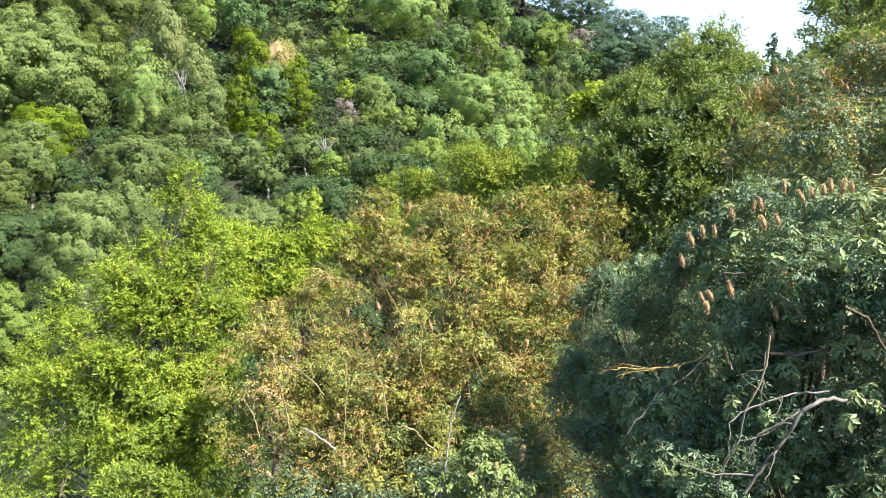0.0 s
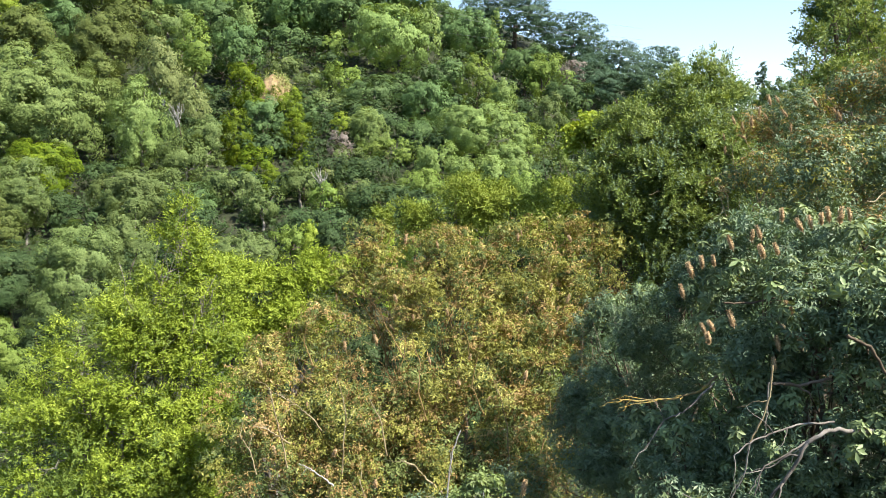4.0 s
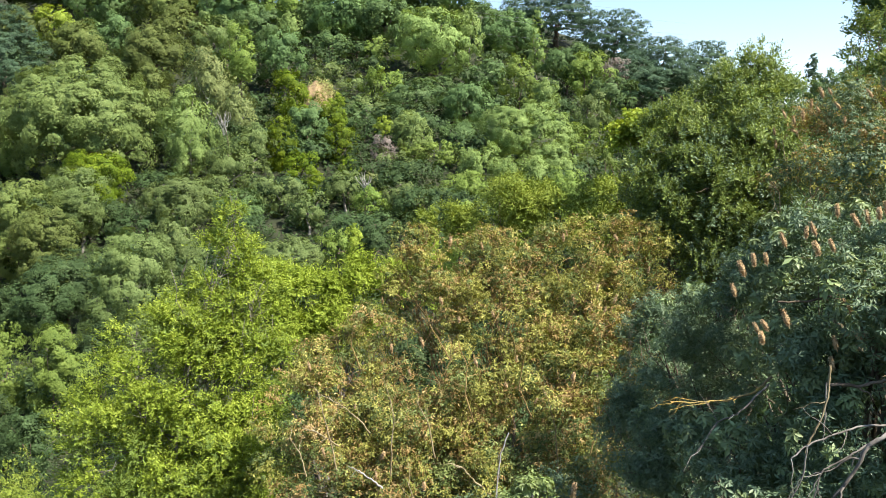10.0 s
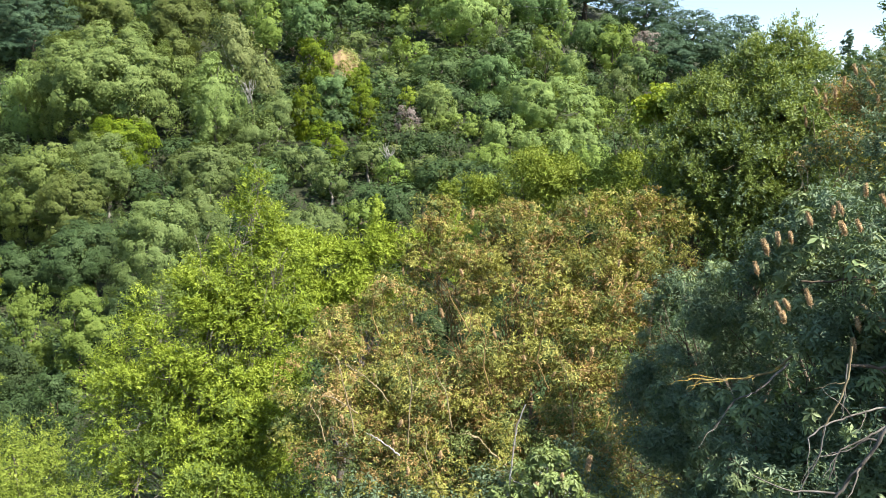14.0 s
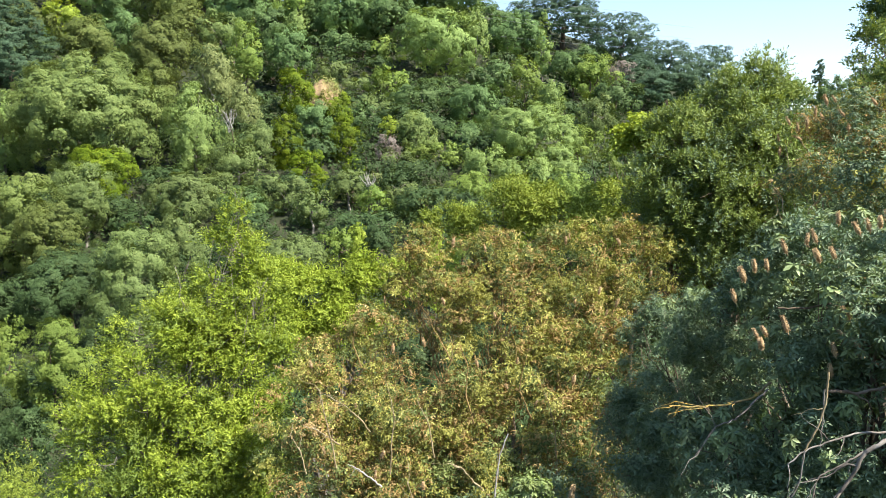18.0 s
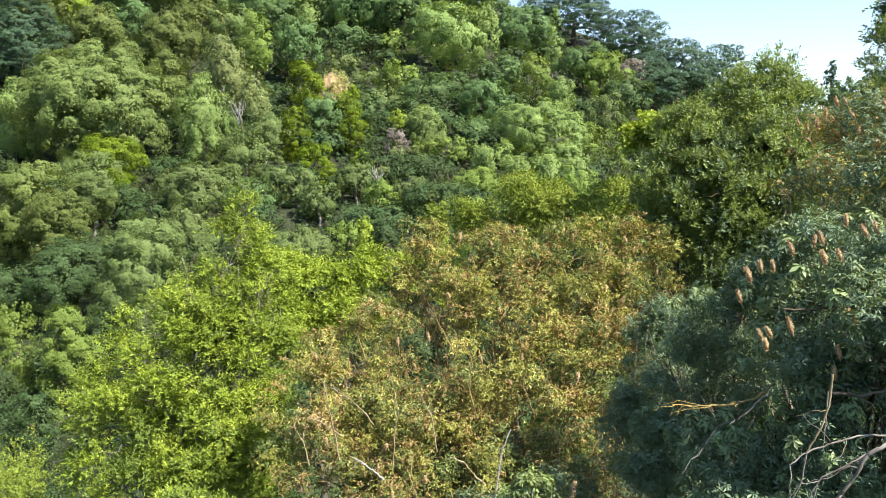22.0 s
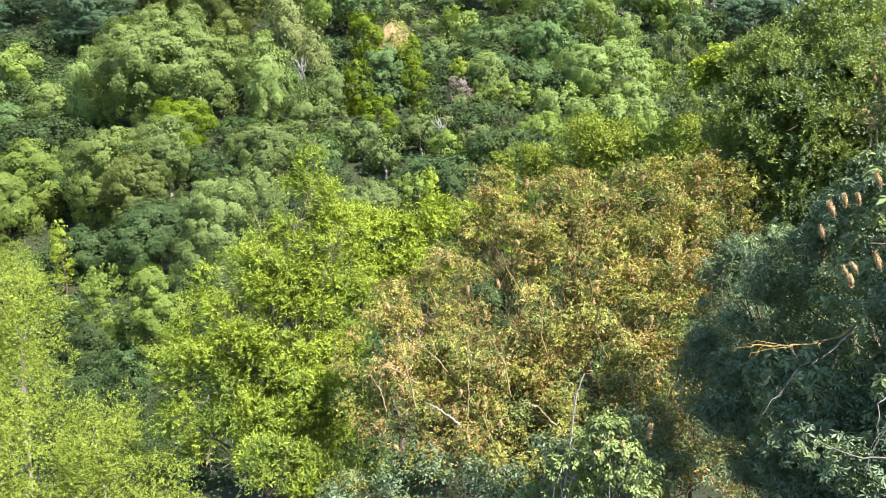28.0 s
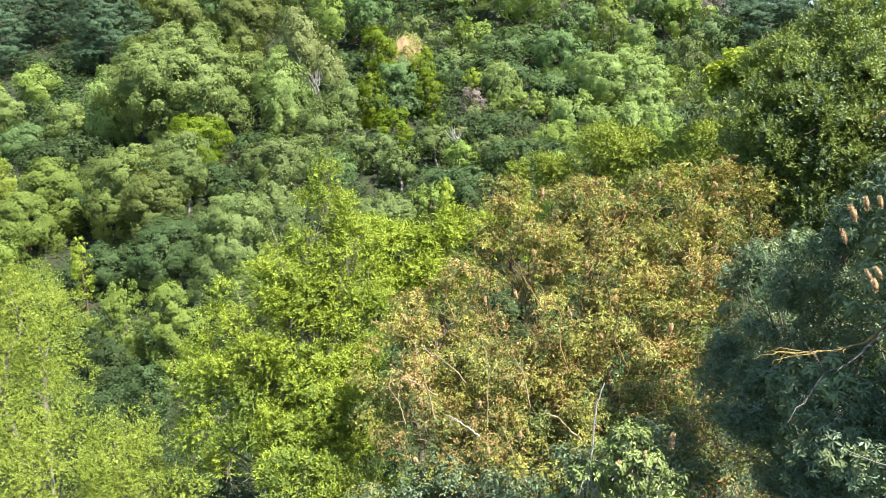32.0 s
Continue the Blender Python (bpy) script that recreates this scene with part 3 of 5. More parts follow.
# ---- leaves and kinds of trees ----
L = {
    "oak": leaf_material("oak_leaf", (0.036, 0.064, 0.026), (0.098, 0.158, 0.060), (0.190, 0.270, 0.112), 0.4),
    "olive": leaf_material("olive_leaf", (0.042, 0.060, 0.020), (0.118, 0.152, 0.046), (0.205, 0.250, 0.088), 0.4),
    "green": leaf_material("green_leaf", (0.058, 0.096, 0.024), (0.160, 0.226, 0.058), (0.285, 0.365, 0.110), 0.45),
    "pale": leaf_material("pale_leaf", (0.070, 0.105, 0.034), (0.180, 0.250, 0.085), (0.320, 0.400, 0.150), 0.45),
    "grey": leaf_material("grey_leaf", (0.052, 0.080, 0.028), (0.128, 0.174, 0.062), (0.225, 0.285, 0.112), 0.4),
    "conifer": leaf_material("conifer_needle", (0.026, 0.050, 0.028), (0.056, 0.096, 0.054), (0.110, 0.160, 0.084), 0.2),
    "acacia": leaf_material("acacia_leaf", (0.030, 0.056, 0.010), (0.110, 0.165, 0.020), (0.270, 0.330, 0.040), 0.45, patch=0.9),
    "purple": leaf_material("purple_leaf", (0.085, 0.072, 0.066), (0.185, 0.157, 0.14), (0.30, 0.265, 0.235), 0.3),
    "straw": leaf_material("grey_straw_leaf", (0.066, 0.083, 0.031), (0.156, 0.186, 0.071), (0.300, 0.335, 0.153), 0.3),
    "lime": leaf_material("lime_leaf", (0.082, 0.118, 0.020), (0.220, 0.290, 0.048), (0.410, 0.480, 0.112), 0.5, patch=1.2, spread=0.05, vary=0.5),
    "sage": leaf_material("sage_leaf", (0.070, 0.102, 0.020), (0.176, 0.228, 0.045), (0.310, 0.365, 0.095), 0.45, patch=0.8, spread=0.08, vary=0.5),
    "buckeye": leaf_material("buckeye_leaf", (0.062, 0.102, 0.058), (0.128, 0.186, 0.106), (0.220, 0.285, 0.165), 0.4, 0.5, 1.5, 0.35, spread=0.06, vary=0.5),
    "tan": leaf_material("dry_buckeye_leaf", (0.085, 0.056, 0.022), (0.270, 0.188, 0.078), (0.530, 0.405, 0.210), 0.3, 0.6, 1.2, spread=0.04, vary=0.5),
    "gold": leaf_material("yellowing_buckeye_leaf", (0.080, 0.084, 0.022), (0.240, 0.242, 0.066), (0.480, 0.465, 0.170), 0.4, 0.5, 1.2, spread=0.05, vary=0.5),
    # buckeye leaf in lighter colour; the sapling's sunlight is put into it
    "pallid": leaf_material("sunlit_buckeye_leaf", (0.075, 0.11, 0.04), (0.18, 0.235, 0.085), (0.37, 0.42, 0.19), 0.4, 0.45, 1.2, 0.3),
    "leafy": leaf_material("broad_leaf", (0.070, 0.102, 0.030), (0.180, 0.240, 0.070), (0.30, 0.365, 0.13), 0.45, 0.5, 1.3, 0.2, spread=0.06, vary=0.5),
}
L["dull"] = leaf_material("dull_buckeye_leaf", (0.045, 0.066, 0.022), (0.125, 0.160, 0.056), (0.26, 0.30, 0.12), 0.35, 0.5, 1.4, vary=0.5)
# paler buckeye leaf; its lightness stands in for sun on the sprigs
L["lit_pale"] = leaf_material("lit_pale_buckeye_leaf", (0.080, 0.115, 0.052), (0.190, 0.248, 0.115), (0.36, 0.42, 0.21), 0.3, 0.5, 1.5, 0.25)
# leaf colour darkened to stand in for shade between the crowns
L["shade"] = leaf_material("shade_toned_leaf", (0.018, 0.032, 0.014), (0.050, 0.082, 0.032), (0.110, 0.155, 0.066), 0.4)
species("oak", "dome", L["oak"], blade=0.22, density=75)
species("olive", "dome", L["olive"], blade=0.22, density=75)
species("dome", "dome", L["pale"], blade=0.19, skin=0.2, density=75)
species("broad", "clumped", L["pale"], blade=0.24, density=80)
species("pale", "drooping", L["pale"], "grey", blade=0.22, droop=0.5, density=75)
species("grey", "clumped", L["grey"], "grey", blade=0.2, density=70)
species("greydome", "dome", L["grey"], "grey", blade=0.2, skin=0.2, density=70)
species("green", "clumped", L["green"], blade=0.22, density=75)
species("poplar", "spire", L["pale"], "grey", blade=0.26, density=80)
species("cedar", "tiers", L["conifer"], blade=0.24, wide=0.34, density=70)
species("cypress", "layers", L["conifer"], blade=0.17, wide=0.36, density=46)
species("acacia", "clumped", L["acacia"], blade=0.2, density=90)
species("purple", "clumped", L["purple"], "grey", blade=0.2, density=45)
species("straw", "drooping", L["straw"], "dead", blade=0.24, density=55, droop=0.6)
species("willow", "clumped", L["grey"], "grey", blade=0.24, wide=0.4, density=60)
species("sage", "clumped", L["sage"], "grey", blade=0.28, wide=0.45, density=40)
species("sage_near", "clumped", L["sage"], "grey", blade=0.19, wide=0.42, density=44)
species("sage_far", "clumped", L["sage"], "grey", blade=0.22, wide=0.45, density=70)
species("lime", "clumped", L["lime"], "brown", blade=0.2, wide=0.45, density=75)
# ravine and filler kinds: shade is put into their leaf colour
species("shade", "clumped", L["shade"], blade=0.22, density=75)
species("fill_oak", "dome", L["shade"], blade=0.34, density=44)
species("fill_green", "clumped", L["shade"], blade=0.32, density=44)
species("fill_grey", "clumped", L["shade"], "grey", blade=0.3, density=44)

# ---- ground ----
def ground():
    xs = np.concatenate([[-3000, -1200, -500, -250], np.arange(-160, 161, 4), [250, 500, 1200, 3000]])
    ys = np.concatenate([[-1500, -400, -150, -60, -30], np.arange(-16, 230, 3), [260, 330, 420, 700, 1500, 4000]])
    X, Y = np.meshgrid(xs, ys, indexing="ij")
    Z = np.array([[climb(a, b) for b in ys] for a in xs])
    Z += 0.35 * np.sin(X * 0.31 + np.sin(Y * 0.2)) * np.cos(Y * 0.27) * (abs(X) < 200)
    i, j = np.meshgrid(np.arange(len(xs) - 1), np.arange(len(ys) - 1), indexing="ij")
    k = len(ys)
    q = np.stack([i * k + j, (i + 1) * k + j, (i + 1) * k + j + 1, i * k + j + 1], -1).reshape(-1, 4)
    soil = rough_material("leaf_litter", ((0.2, (0.010, 0.014, 0.006)), (0.5, (0.024, 0.030, 0.013)), (0.85, (0.06, 0.058, 0.028))), 0.5, fine=14, bump=0.8)
    tagged(new("ground", mesh_of("ground", np.stack([X, Y, Z], -1).reshape(-1, 3), q, soil, True)), "ravine floor and slopes of leaf litter and soil", "ground", kind="structure")


ground()


def bare_bank(x, y):
    """A ragged patch of dry bare soil and straw grass in the woods."""
    straw = rough_material("dry_bank_soil", ((0.2, (0.11, 0.080, 0.042)), (0.5, (0.24, 0.165, 0.085)), (0.8, (0.36, 0.27, 0.15))), 2.5, bump=0.9)
    rng = np.random.default_rng(9)
    n, v = 26, []

    def swell(px, py):
        u, w = (px - x) / 2.3, (py - y) / 3.0
        a = math.atan2(w, u)
        edge = 1 + 0.2 * math.sin(3 * a + 1) + 0.12 * math.sin(7 * a)
        lump = 0.4 * math.sin(px * 1.9) * math.cos(py * 1.4) + 0.25 * math.sin(px * 4.1 + py)
        return (3.0 + lump) * max(0.0, 1 - (math.hypot(u, w) / edge) ** 3) - 0.2

    for i in range(n):
        for j in range(n):
            px, py = x + 3.2 * (i / (n - 1) * 2 - 1), y + 4.0 * (j / (n - 1) * 2 - 1)
            v.append((px, py, climb(px, py) + swell(px, py) + rng.normal(0, 0.08)))
    f = [(i * n + j, (i + 1) * n + j, (i + 1) * n + j + 1, i * n + j + 1) for i in range(n - 1) for j in range(n - 1)]
    tagged(new("ground_bank", mesh_of("ground_bank", v, f, straw, True)), "dry bare soil bank between the trees", "bank", kind="structure")
    dry = leaf_material("dry_grass_blade", (0.16, 0.17, 0.06), (0.3, 0.31, 0.12), (0.45, 0.43, 0.2), 0.3)
    for name, label, k, dx, sx, size, mat in (("dry_grass", "pale dry grass on the bare bank", 600, 2.4, 1.3, 0.4, dry),
                                              ("bank_scrub", "low green scrub round the bare bank", 800, -1.0, 3.0, 0.5, L["olive"])):
        at = np.stack([x + dx + rng.normal(0, sx, k), y - 0.8 + rng.normal(0, 1.8, k), np.zeros(k)], 1)
        if name == "bank_scrub":
            at = at[(np.hypot(at[:, 0] - x, (at[:, 1] - y + 1)) > 1.7)]
        at[:, 2] = [climb(a, b) + swell(a, b) + 0.2 for a, b in at[:, :2]]
        at, facing = tufts(rng, at, np.tile([0.1, -0.6, 0.8], (len(at), 1)), 4, 0.3)
        tagged(new(name, mesh_of(name, *flakes(rng, at, facing, size * rng.uniform(0.5, 1.2, len(at)), 0.4, 0.0), mat)), label, "grass" if name == "dry_grass" else "scrub", kind="stuff")


bare_bank(*BANK)


def undergrowth():
    """Low scrub between the trunks, over the ravine and the hillside, coloured dark as shade."""
    rng = np.random.default_rng(77)
    y = rng.uniform(3, 150, 24000)
    x = rng.uniform(-0.75, 0.7, 24000) * (y + 6)
    z = np.array([climb(a, b) for a, b in zip(x, y)])
    at = np.stack([x, y, z + rng.uniform(0, 0.9, 24000)], 1)
    at, facing = tufts(rng, at, np.tile([0, -0.3, 0.8], (24000, 1)), 6, 0.4)
    tagged(new("undergrowth", mesh_of("undergrowth", *flakes(rng, at, facing, rng.uniform(0.6, 1.4, len(at)) * np.clip(at[:, 1] * 0.0048, 0.05, 0.42), 0.6), L["shade"])), "low shade-dark scrub under the trees of the ravine", "scrub", kind="stuff")


undergrowth()


tree("cypress", "cypress_tree", "dark blue-green cypress on the ridge", -83.55, 112.00, 39.56, 8.52, 15.82, 301)
tree("cypress", "cypress_tree", "dark blue-green cypress on the ridge", -80.18, 125.00, 42.94, 7.94, 13.00, 302)
tree("cypress", "cypress_tree", "dark blue-green cypress on the ridge", -62.97, 112.00, 38.27, 7.35, 14.60, 303)
tree("broad", "broadleaf_tree", "large mid-green broadleaf tree with heavy leaf clumps", -66.68, 88.00, 22.19, 4.57, 7.80, 304)
tree("green", "broadleaf_tree", "fresh green leafy tree among the woods", -66.24, 98.00, 25.18, 4.01, 6.97, 305)
tree("pale", "broadleaf_tree", "tall light green tree with drooping leafy boughs", -53.74, 84.00, 19.91, 2.85, 6.98, 306)
tree("green", "broadleaf_tree", "fresh green leafy tree among the woods", -63.83, 80.00, 18.09, 3.46, 6.46, 307)
tree("oak", "oak_tree", "dark green rounded oak on the wooded slope", -58.11, 82.00, 16.86, 3.02, 4.58, 308)
tree("sage_far", "willow_tree", "pale yellow-green willow in the ravine", -51.76, 66.00, 14.23, 4.41, 7.11, 309)
tree("green", "broadleaf_tree", "fresh green leafy tree among the woods", -41.37, 62.00, 13.92, 3.47, 8.09, 310)
tree("green", "broadleaf_tree", "fresh green leafy tree among the woods", -42.03, 58.00, 11.40, 3.23, 6.73, 311)
tree("green", "broadleaf_tree", "fresh green leafy tree among the woods", -41.69, 52.00, 9.83, 3.12, 6.64, 312)
tree("pale", "broadleaf_tree", "tall light green tree with drooping leafy boughs", -46.95, 81.00, 22.91, 2.96, 9.31, 313)
tree("olive", "oak_tree", "olive-green rounded live oak on the hillside", -33.68, 60.00, 15.02, 3.72, 9.79, 314)
tree("grey", "grey_green_shrub", "grey-green bushy shrub among the trees", -9.40, 74.50, 15.20, 2.20, 4.00, 421)
tree("green", "broadleaf_tree", "fresh green leafy tree among the woods", -6.60, 71.50, 13.60, 1.90, 3.60, 422)
tree("grey", "grey_green_shrub", "grey-green bushy shrub among the trees", -12.20, 70.00, 13.20, 2.00, 3.60, 423)
tree("grey", "grey_green_shrub", "grey-green bushy shrub among the trees", -31.41, 66.00, 15.50, 3.02, 5.93, 315)
tree("olive", "oak_tree", "olive-green rounded live oak on the hillside", -29.90, 57.00, 12.83, 2.52, 8.49, 316)
tree("acacia", "acacia_tree", "upright acacia with yellow-green lit tips", -34.04, 75.00, 17.48, 3.71, 7.58, 317)
tree("lime", "broadleaf_tree", "bright yellow-green leafy tree", -31.10, 48.00, 9.09, 0.87, 3.89, 318)
tree("shade", "oak_tree", "oak low in the ravine with shade-dark leaf colour", -31.19, 52.00, 7.73, 2.53, 4.69, 319)
tree("green", "broadleaf_tree", "fresh green leafy tree among the woods", -19.37, 37.00, 8.21, 1.75, 7.62, 320)
tree("green", "broadleaf_tree", "fresh green leafy tree among the woods", -22.66, 38.00, 8.21, 1.42, 4.86, 321)
tree("shade", "oak_tree", "oak low in the ravine with shade-dark leaf colour", -19.89, 32.00, 6.54, 1.46, 4.73, 322)
tree("shade", "oak_tree", "oak low in the ravine with shade-dark leaf colour", -18.69, 40.00, 7.34, 1.52, 4.46, 323)
tree("shade", "oak_tree", "oak low in the ravine with shade-dark leaf colour", -15.93, 28.00, 6.95, 1.00, 3.01, 324)
tree("willow", "willow_tree", "fine-leaved grey-green willow in the ravine", -19.14, 46.00, 12.25, 3.30, 10.13, 325)
tree("willow", "willow_tree", "fine-leaved grey-green willow in the ravine", -17.83, 51.00, 12.91, 2.36, 8.29, 326)
tree("greydome", "grey_green_tree", "grey-green smooth rounded tree in the ravine", -23.08, 67.00, 14.80, 3.19, 4.79, 327)
tree("shade", "oak_tree", "oak low in the ravine with shade-dark leaf colour", -26.64, 50.00, 9.18, 2.57, 5.14, 328)
tree("sage", "willow_tree", "fine-leaved pale yellow-green willow near the slope", -19.08, 26.00, 11.09, 2.33, 5.44, 329)
tree("broad", "broadleaf_tree", "large mid-green broadleaf tree with heavy leaf clumps", -38.29, 82.00, 27.41, 8.91, 15.26, 330)
tree("pale", "broadleaf_tree", "tall light green tree with drooping leafy boughs", -27.62, 84.00, 24.45, 3.67, 11.82, 331)
tree("olive", "oak_tree", "olive-green rounded live oak on the hillside", -36.06, 95.00, 27.57, 2.92, 7.38, 332)
tree("olive", "oak_tree", "olive-green rounded live oak on the hillside", -56.74, 122.00, 37.74, 4.61, 8.60, 333)
tree("lime", "broadleaf_tree", "bright yellow-green leafy tree", -68.25, 138.00, 43.49, 4.23, 7.67, 334)
tree("oak", "oak_tree", "dark green rounded oak on the wooded slope", -54.23, 130.00, 40.60, 4.83, 8.77, 335)
tree("olive", "oak_tree", "olive-green rounded live oak on the hillside", -41.06, 112.00, 35.65, 5.00, 9.26, 336)
tree("olive", "oak_tree", "olive-green rounded live oak on the hillside", -43.31, 130.00, 41.14, 4.71, 9.55, 337)
tree("olive", "oak_tree", "olive-green rounded live oak on the hillside", -74.19, 140.00, 42.86, 6.04, 6.76, 338)
tree("olive", "oak_tree", "olive-green rounded live oak on the hillside", -44.47, 110.00, 32.13, 2.70, 4.86, 339)
tree("grey", "grey_green_shrub", "grey-green bushy shrub among the trees", -37.65, 130.00, 40.45, 4.65, 8.93, 340)
tree("straw", "eucalyptus_tree", "half-dry grey-straw tree with hanging boughs", -28.85, 98.00, 30.46, 3.72, 12.72, 341)
tree("straw", "eucalyptus_tree", "half-dry grey-straw tree with hanging boughs", -25.05, 96.00, 26.05, 2.40, 8.99, 342)
tree("green", "broadleaf_tree", "fresh green leafy tree among the woods", -28.61, 112.00, 36.30, 3.09, 10.26, 343)
tree("oak", "oak_tree", "dark green rounded oak on the wooded slope", -23.28, 115.00, 35.50, 3.84, 9.11, 344)
tree("oak", "oak_tree", "dark green rounded oak on the wooded slope", -31.89, 138.00, 43.28, 4.33, 8.27, 345)
tree("oak", "oak_tree", "dark green rounded oak on the wooded slope", -22.65, 140.00, 44.73, 4.35, 9.03, 346)
tree("pale", "broadleaf_tree", "tall light green tree with drooping leafy boughs", -26.06, 138.00, 43.03, 3.22, 8.16, 347)
tree("oak", "oak_tree", "dark green rounded oak on the wooded slope", -16.78, 142.00, 45.19, 4.93, 8.74, 348)
tree("green", "broadleaf_tree", "fresh green leafy tree among the woods", -10.29, 128.00, 36.46, 2.74, 6.48, 349)
tree("oak", "oak_tree", "dark green rounded oak on the wooded slope", -13.53, 152.00, 48.35, 4.92, 7.60, 350)
tree("oak", "oak_tree", "dark green rounded oak on the wooded slope", -18.31, 134.00, 38.31, 3.60, 5.43, 351)
tree("grey", "grey_green_shrub", "grey-green bushy shrub among the trees", -17.47, 121.00, 31.38, 3.15, 4.44, 352)
tree("grey", "grey_green_shrub", "grey-green bushy shrub among the trees", -11.97, 115.00, 28.59, 3.50, 4.19, 353)
tree("grey", "grey_green_shrub", "grey-green bushy shrub among the trees", -22.28, 82.00, 18.31, 3.19, 6.37, 354)
tree("grey", "grey_green_shrub", "grey-green bushy shrub among the trees", -21.09, 86.00, 20.33, 2.80, 7.11, 355)
tree("grey", "grey_green_shrub", "grey-green bushy shrub among the trees", -22.45, 76.00, 14.47, 2.98, 4.39, 356)
tree("oak", "oak_tree", "dark green rounded oak on the wooded slope", -19.14, 72.00, 13.23, 2.52, 4.43, 357)
tree("acacia", "acacia_tree", "upright acacia with yellow-green lit tips", -19.22, 100.00, 28.18, 2.81, 8.14, 358)
tree("acacia", "acacia_tree", "upright acacia with yellow-green lit tips", -13.75, 96.00, 24.40, 2.85, 7.64, 359)
tree("acacia", "acacia_tree", "upright acacia with yellow-green lit tips", -11.59, 90.00, 20.28, 2.48, 5.73, 360)
tree("acacia", "acacia_tree", "upright acacia with yellow-green lit tips", -9.97, 84.00, 16.60, 1.57, 4.21, 361)
tree("acacia", "acacia_tree", "upright acacia with yellow-green lit tips", -18.30, 88.00, 21.42, 2.29, 7.51, 362)
tree("acacia", "acacia_tree", "upright acacia with yellow-green lit tips", -15.35, 84.00, 16.87, 2.50, 4.41, 363)
tree("acacia", "acacia_tree", "upright acacia with yellow-green lit tips", -12.74, 80.00, 14.18, 2.21, 2.98, 364)
tree("oak", "oak_tree", "dark green rounded oak on the wooded slope", -16.26, 94.00, 23.18, 2.87, 7.11, 365)
tree("grey", "grey_green_shrub", "grey-green bushy shrub among the trees", -17.61, 76.00, 14.79, 1.76, 4.77, 366)
tree("grey", "grey_green_shrub", "grey-green bushy shrub among the trees", -14.94, 74.00, 14.29, 2.27, 4.92, 367)
tree("oak", "oak_tree", "dark green rounded oak on the wooded slope", -12.95, 72.00, 12.47, 1.93, 3.74, 368)
tree("oak", "oak_tree", "dark green rounded oak on the wooded slope", -11.16, 100.00, 23.32, 2.27, 5.14, 369)
tree("grey", "grey_green_shrub", "grey-green bushy shrub among the trees", -9.71, 106.00, 24.70, 3.21, 4.36, 370)
tree("lime", "broadleaf_tree", "bright yellow-green leafy tree", -6.81, 96.00, 21.45, 1.59, 3.65, 371)
tree("pale", "broadleaf_tree", "tall light green tree with drooping leafy boughs", -3.33, 92.00, 21.92, 2.91, 6.77, 372)
tree("purple", "plum_tree", "dull purple-leaved tree with thin crown", -6.57, 88.00, 18.93, 1.99, 4.38, 373)
tree("grey", "grey_green_shrub", "grey-green bushy shrub among the trees", -5.34, 84.00, 16.95, 2.66, 4.62, 374)
tree("straw", "eucalyptus_tree", "half-dry grey-straw tree with hanging boughs", -7.38, 79.00, 14.83, 1.55, 4.00, 375)
tree("greydome", "grey_green_tree", "grey-green smooth rounded tree in the ravine", -3.92, 75.00, 13.51, 2.37, 3.96, 376)
tree("greydome", "grey_green_tree", "grey-green smooth rounded tree in the ravine", -0.44, 75.00, 13.26, 2.37, 3.75, 377)
tree("green", "broadleaf_tree", "fresh green leafy tree among the woods", -8.01, 113.00, 30.19, 3.43, 7.07, 378)
tree("oak", "oak_tree", "dark green rounded oak on the wooded slope", -4.12, 109.00, 26.96, 3.79, 5.64, 379)
tree("broad", "broadleaf_tree", "large mid-green broadleaf tree with heavy leaf clumps", -1.39, 125.00, 40.30, 7.46, 11.87, 380)
tree("pale", "broadleaf_tree", "tall light green tree with drooping leafy boughs", 5.05, 127.00, 41.81, 3.12, 12.61, 381)
# dark crown added as the shade below the broad tree
tree("oak", "oak_tree", "dark green rounded oak on the wooded slope", -0.55, 118.00, 28.15, 4.90, 5.49, 382)
tree("oak", "oak_tree", "dark green rounded oak on the wooded slope", 4.21, 106.00, 26.19, 4.00, 6.09, 383)
tree("oak", "oak_tree", "dark green rounded oak on the wooded slope", 7.47, 119.00, 31.06, 3.61, 5.60, 384)
tree("green", "broadleaf_tree", "fresh green leafy tree among the woods", 11.51, 111.00, 31.28, 3.55, 9.85, 385)
tree("pale", "broadleaf_tree", "tall light green tree with drooping leafy boughs", 15.01, 108.00, 27.40, 2.47, 6.62, 386)
tree("poplar", "poplar_tree", "narrow upright light green poplar", 16.57, 128.00, 41.02, 2.37, 11.62, 387)
tree("oak", "oak_tree", "dark green rounded oak on the wooded slope", 12.02, 140.00, 42.32, 5.91, 8.46, 388)
tree("oak", "oak_tree", "dark green rounded oak on the wooded slope", 9.72, 147.00, 44.66, 4.51, 6.91, 389)
tree("oak", "oak_tree", "dark green rounded oak on the wooded slope", -6.90, 152.00, 49.46, 7.02, 8.88, 390)
tree("oak", "oak_tree", "dark green rounded oak on the wooded slope", 21.25, 127.00, 34.27, 4.40, 7.62, 391)
tree("green", "broadleaf_tree", "fresh green leafy tree among the woods", 23.39, 121.00, 32.30, 4.48, 8.63, 392)
tree("oak", "oak_tree", "dark green rounded oak on the wooded slope", 25.95, 116.00, 28.15, 3.77, 7.00, 393)
tree("purple", "plum_tree", "dull purple-leaved tree with thin crown", 29.23, 127.00, 32.51, 2.76, 5.33, 394)
tree("grey", "grey_green_shrub", "grey-green bushy shrub among the trees", 20.44, 103.00, 25.06, 3.33, 7.32, 395)
tree("dome", "round_tree", "pale green smooth dome-shaped tree on the hillside", 10.14, 92.00, 22.89, 6.42, 8.81, 396)
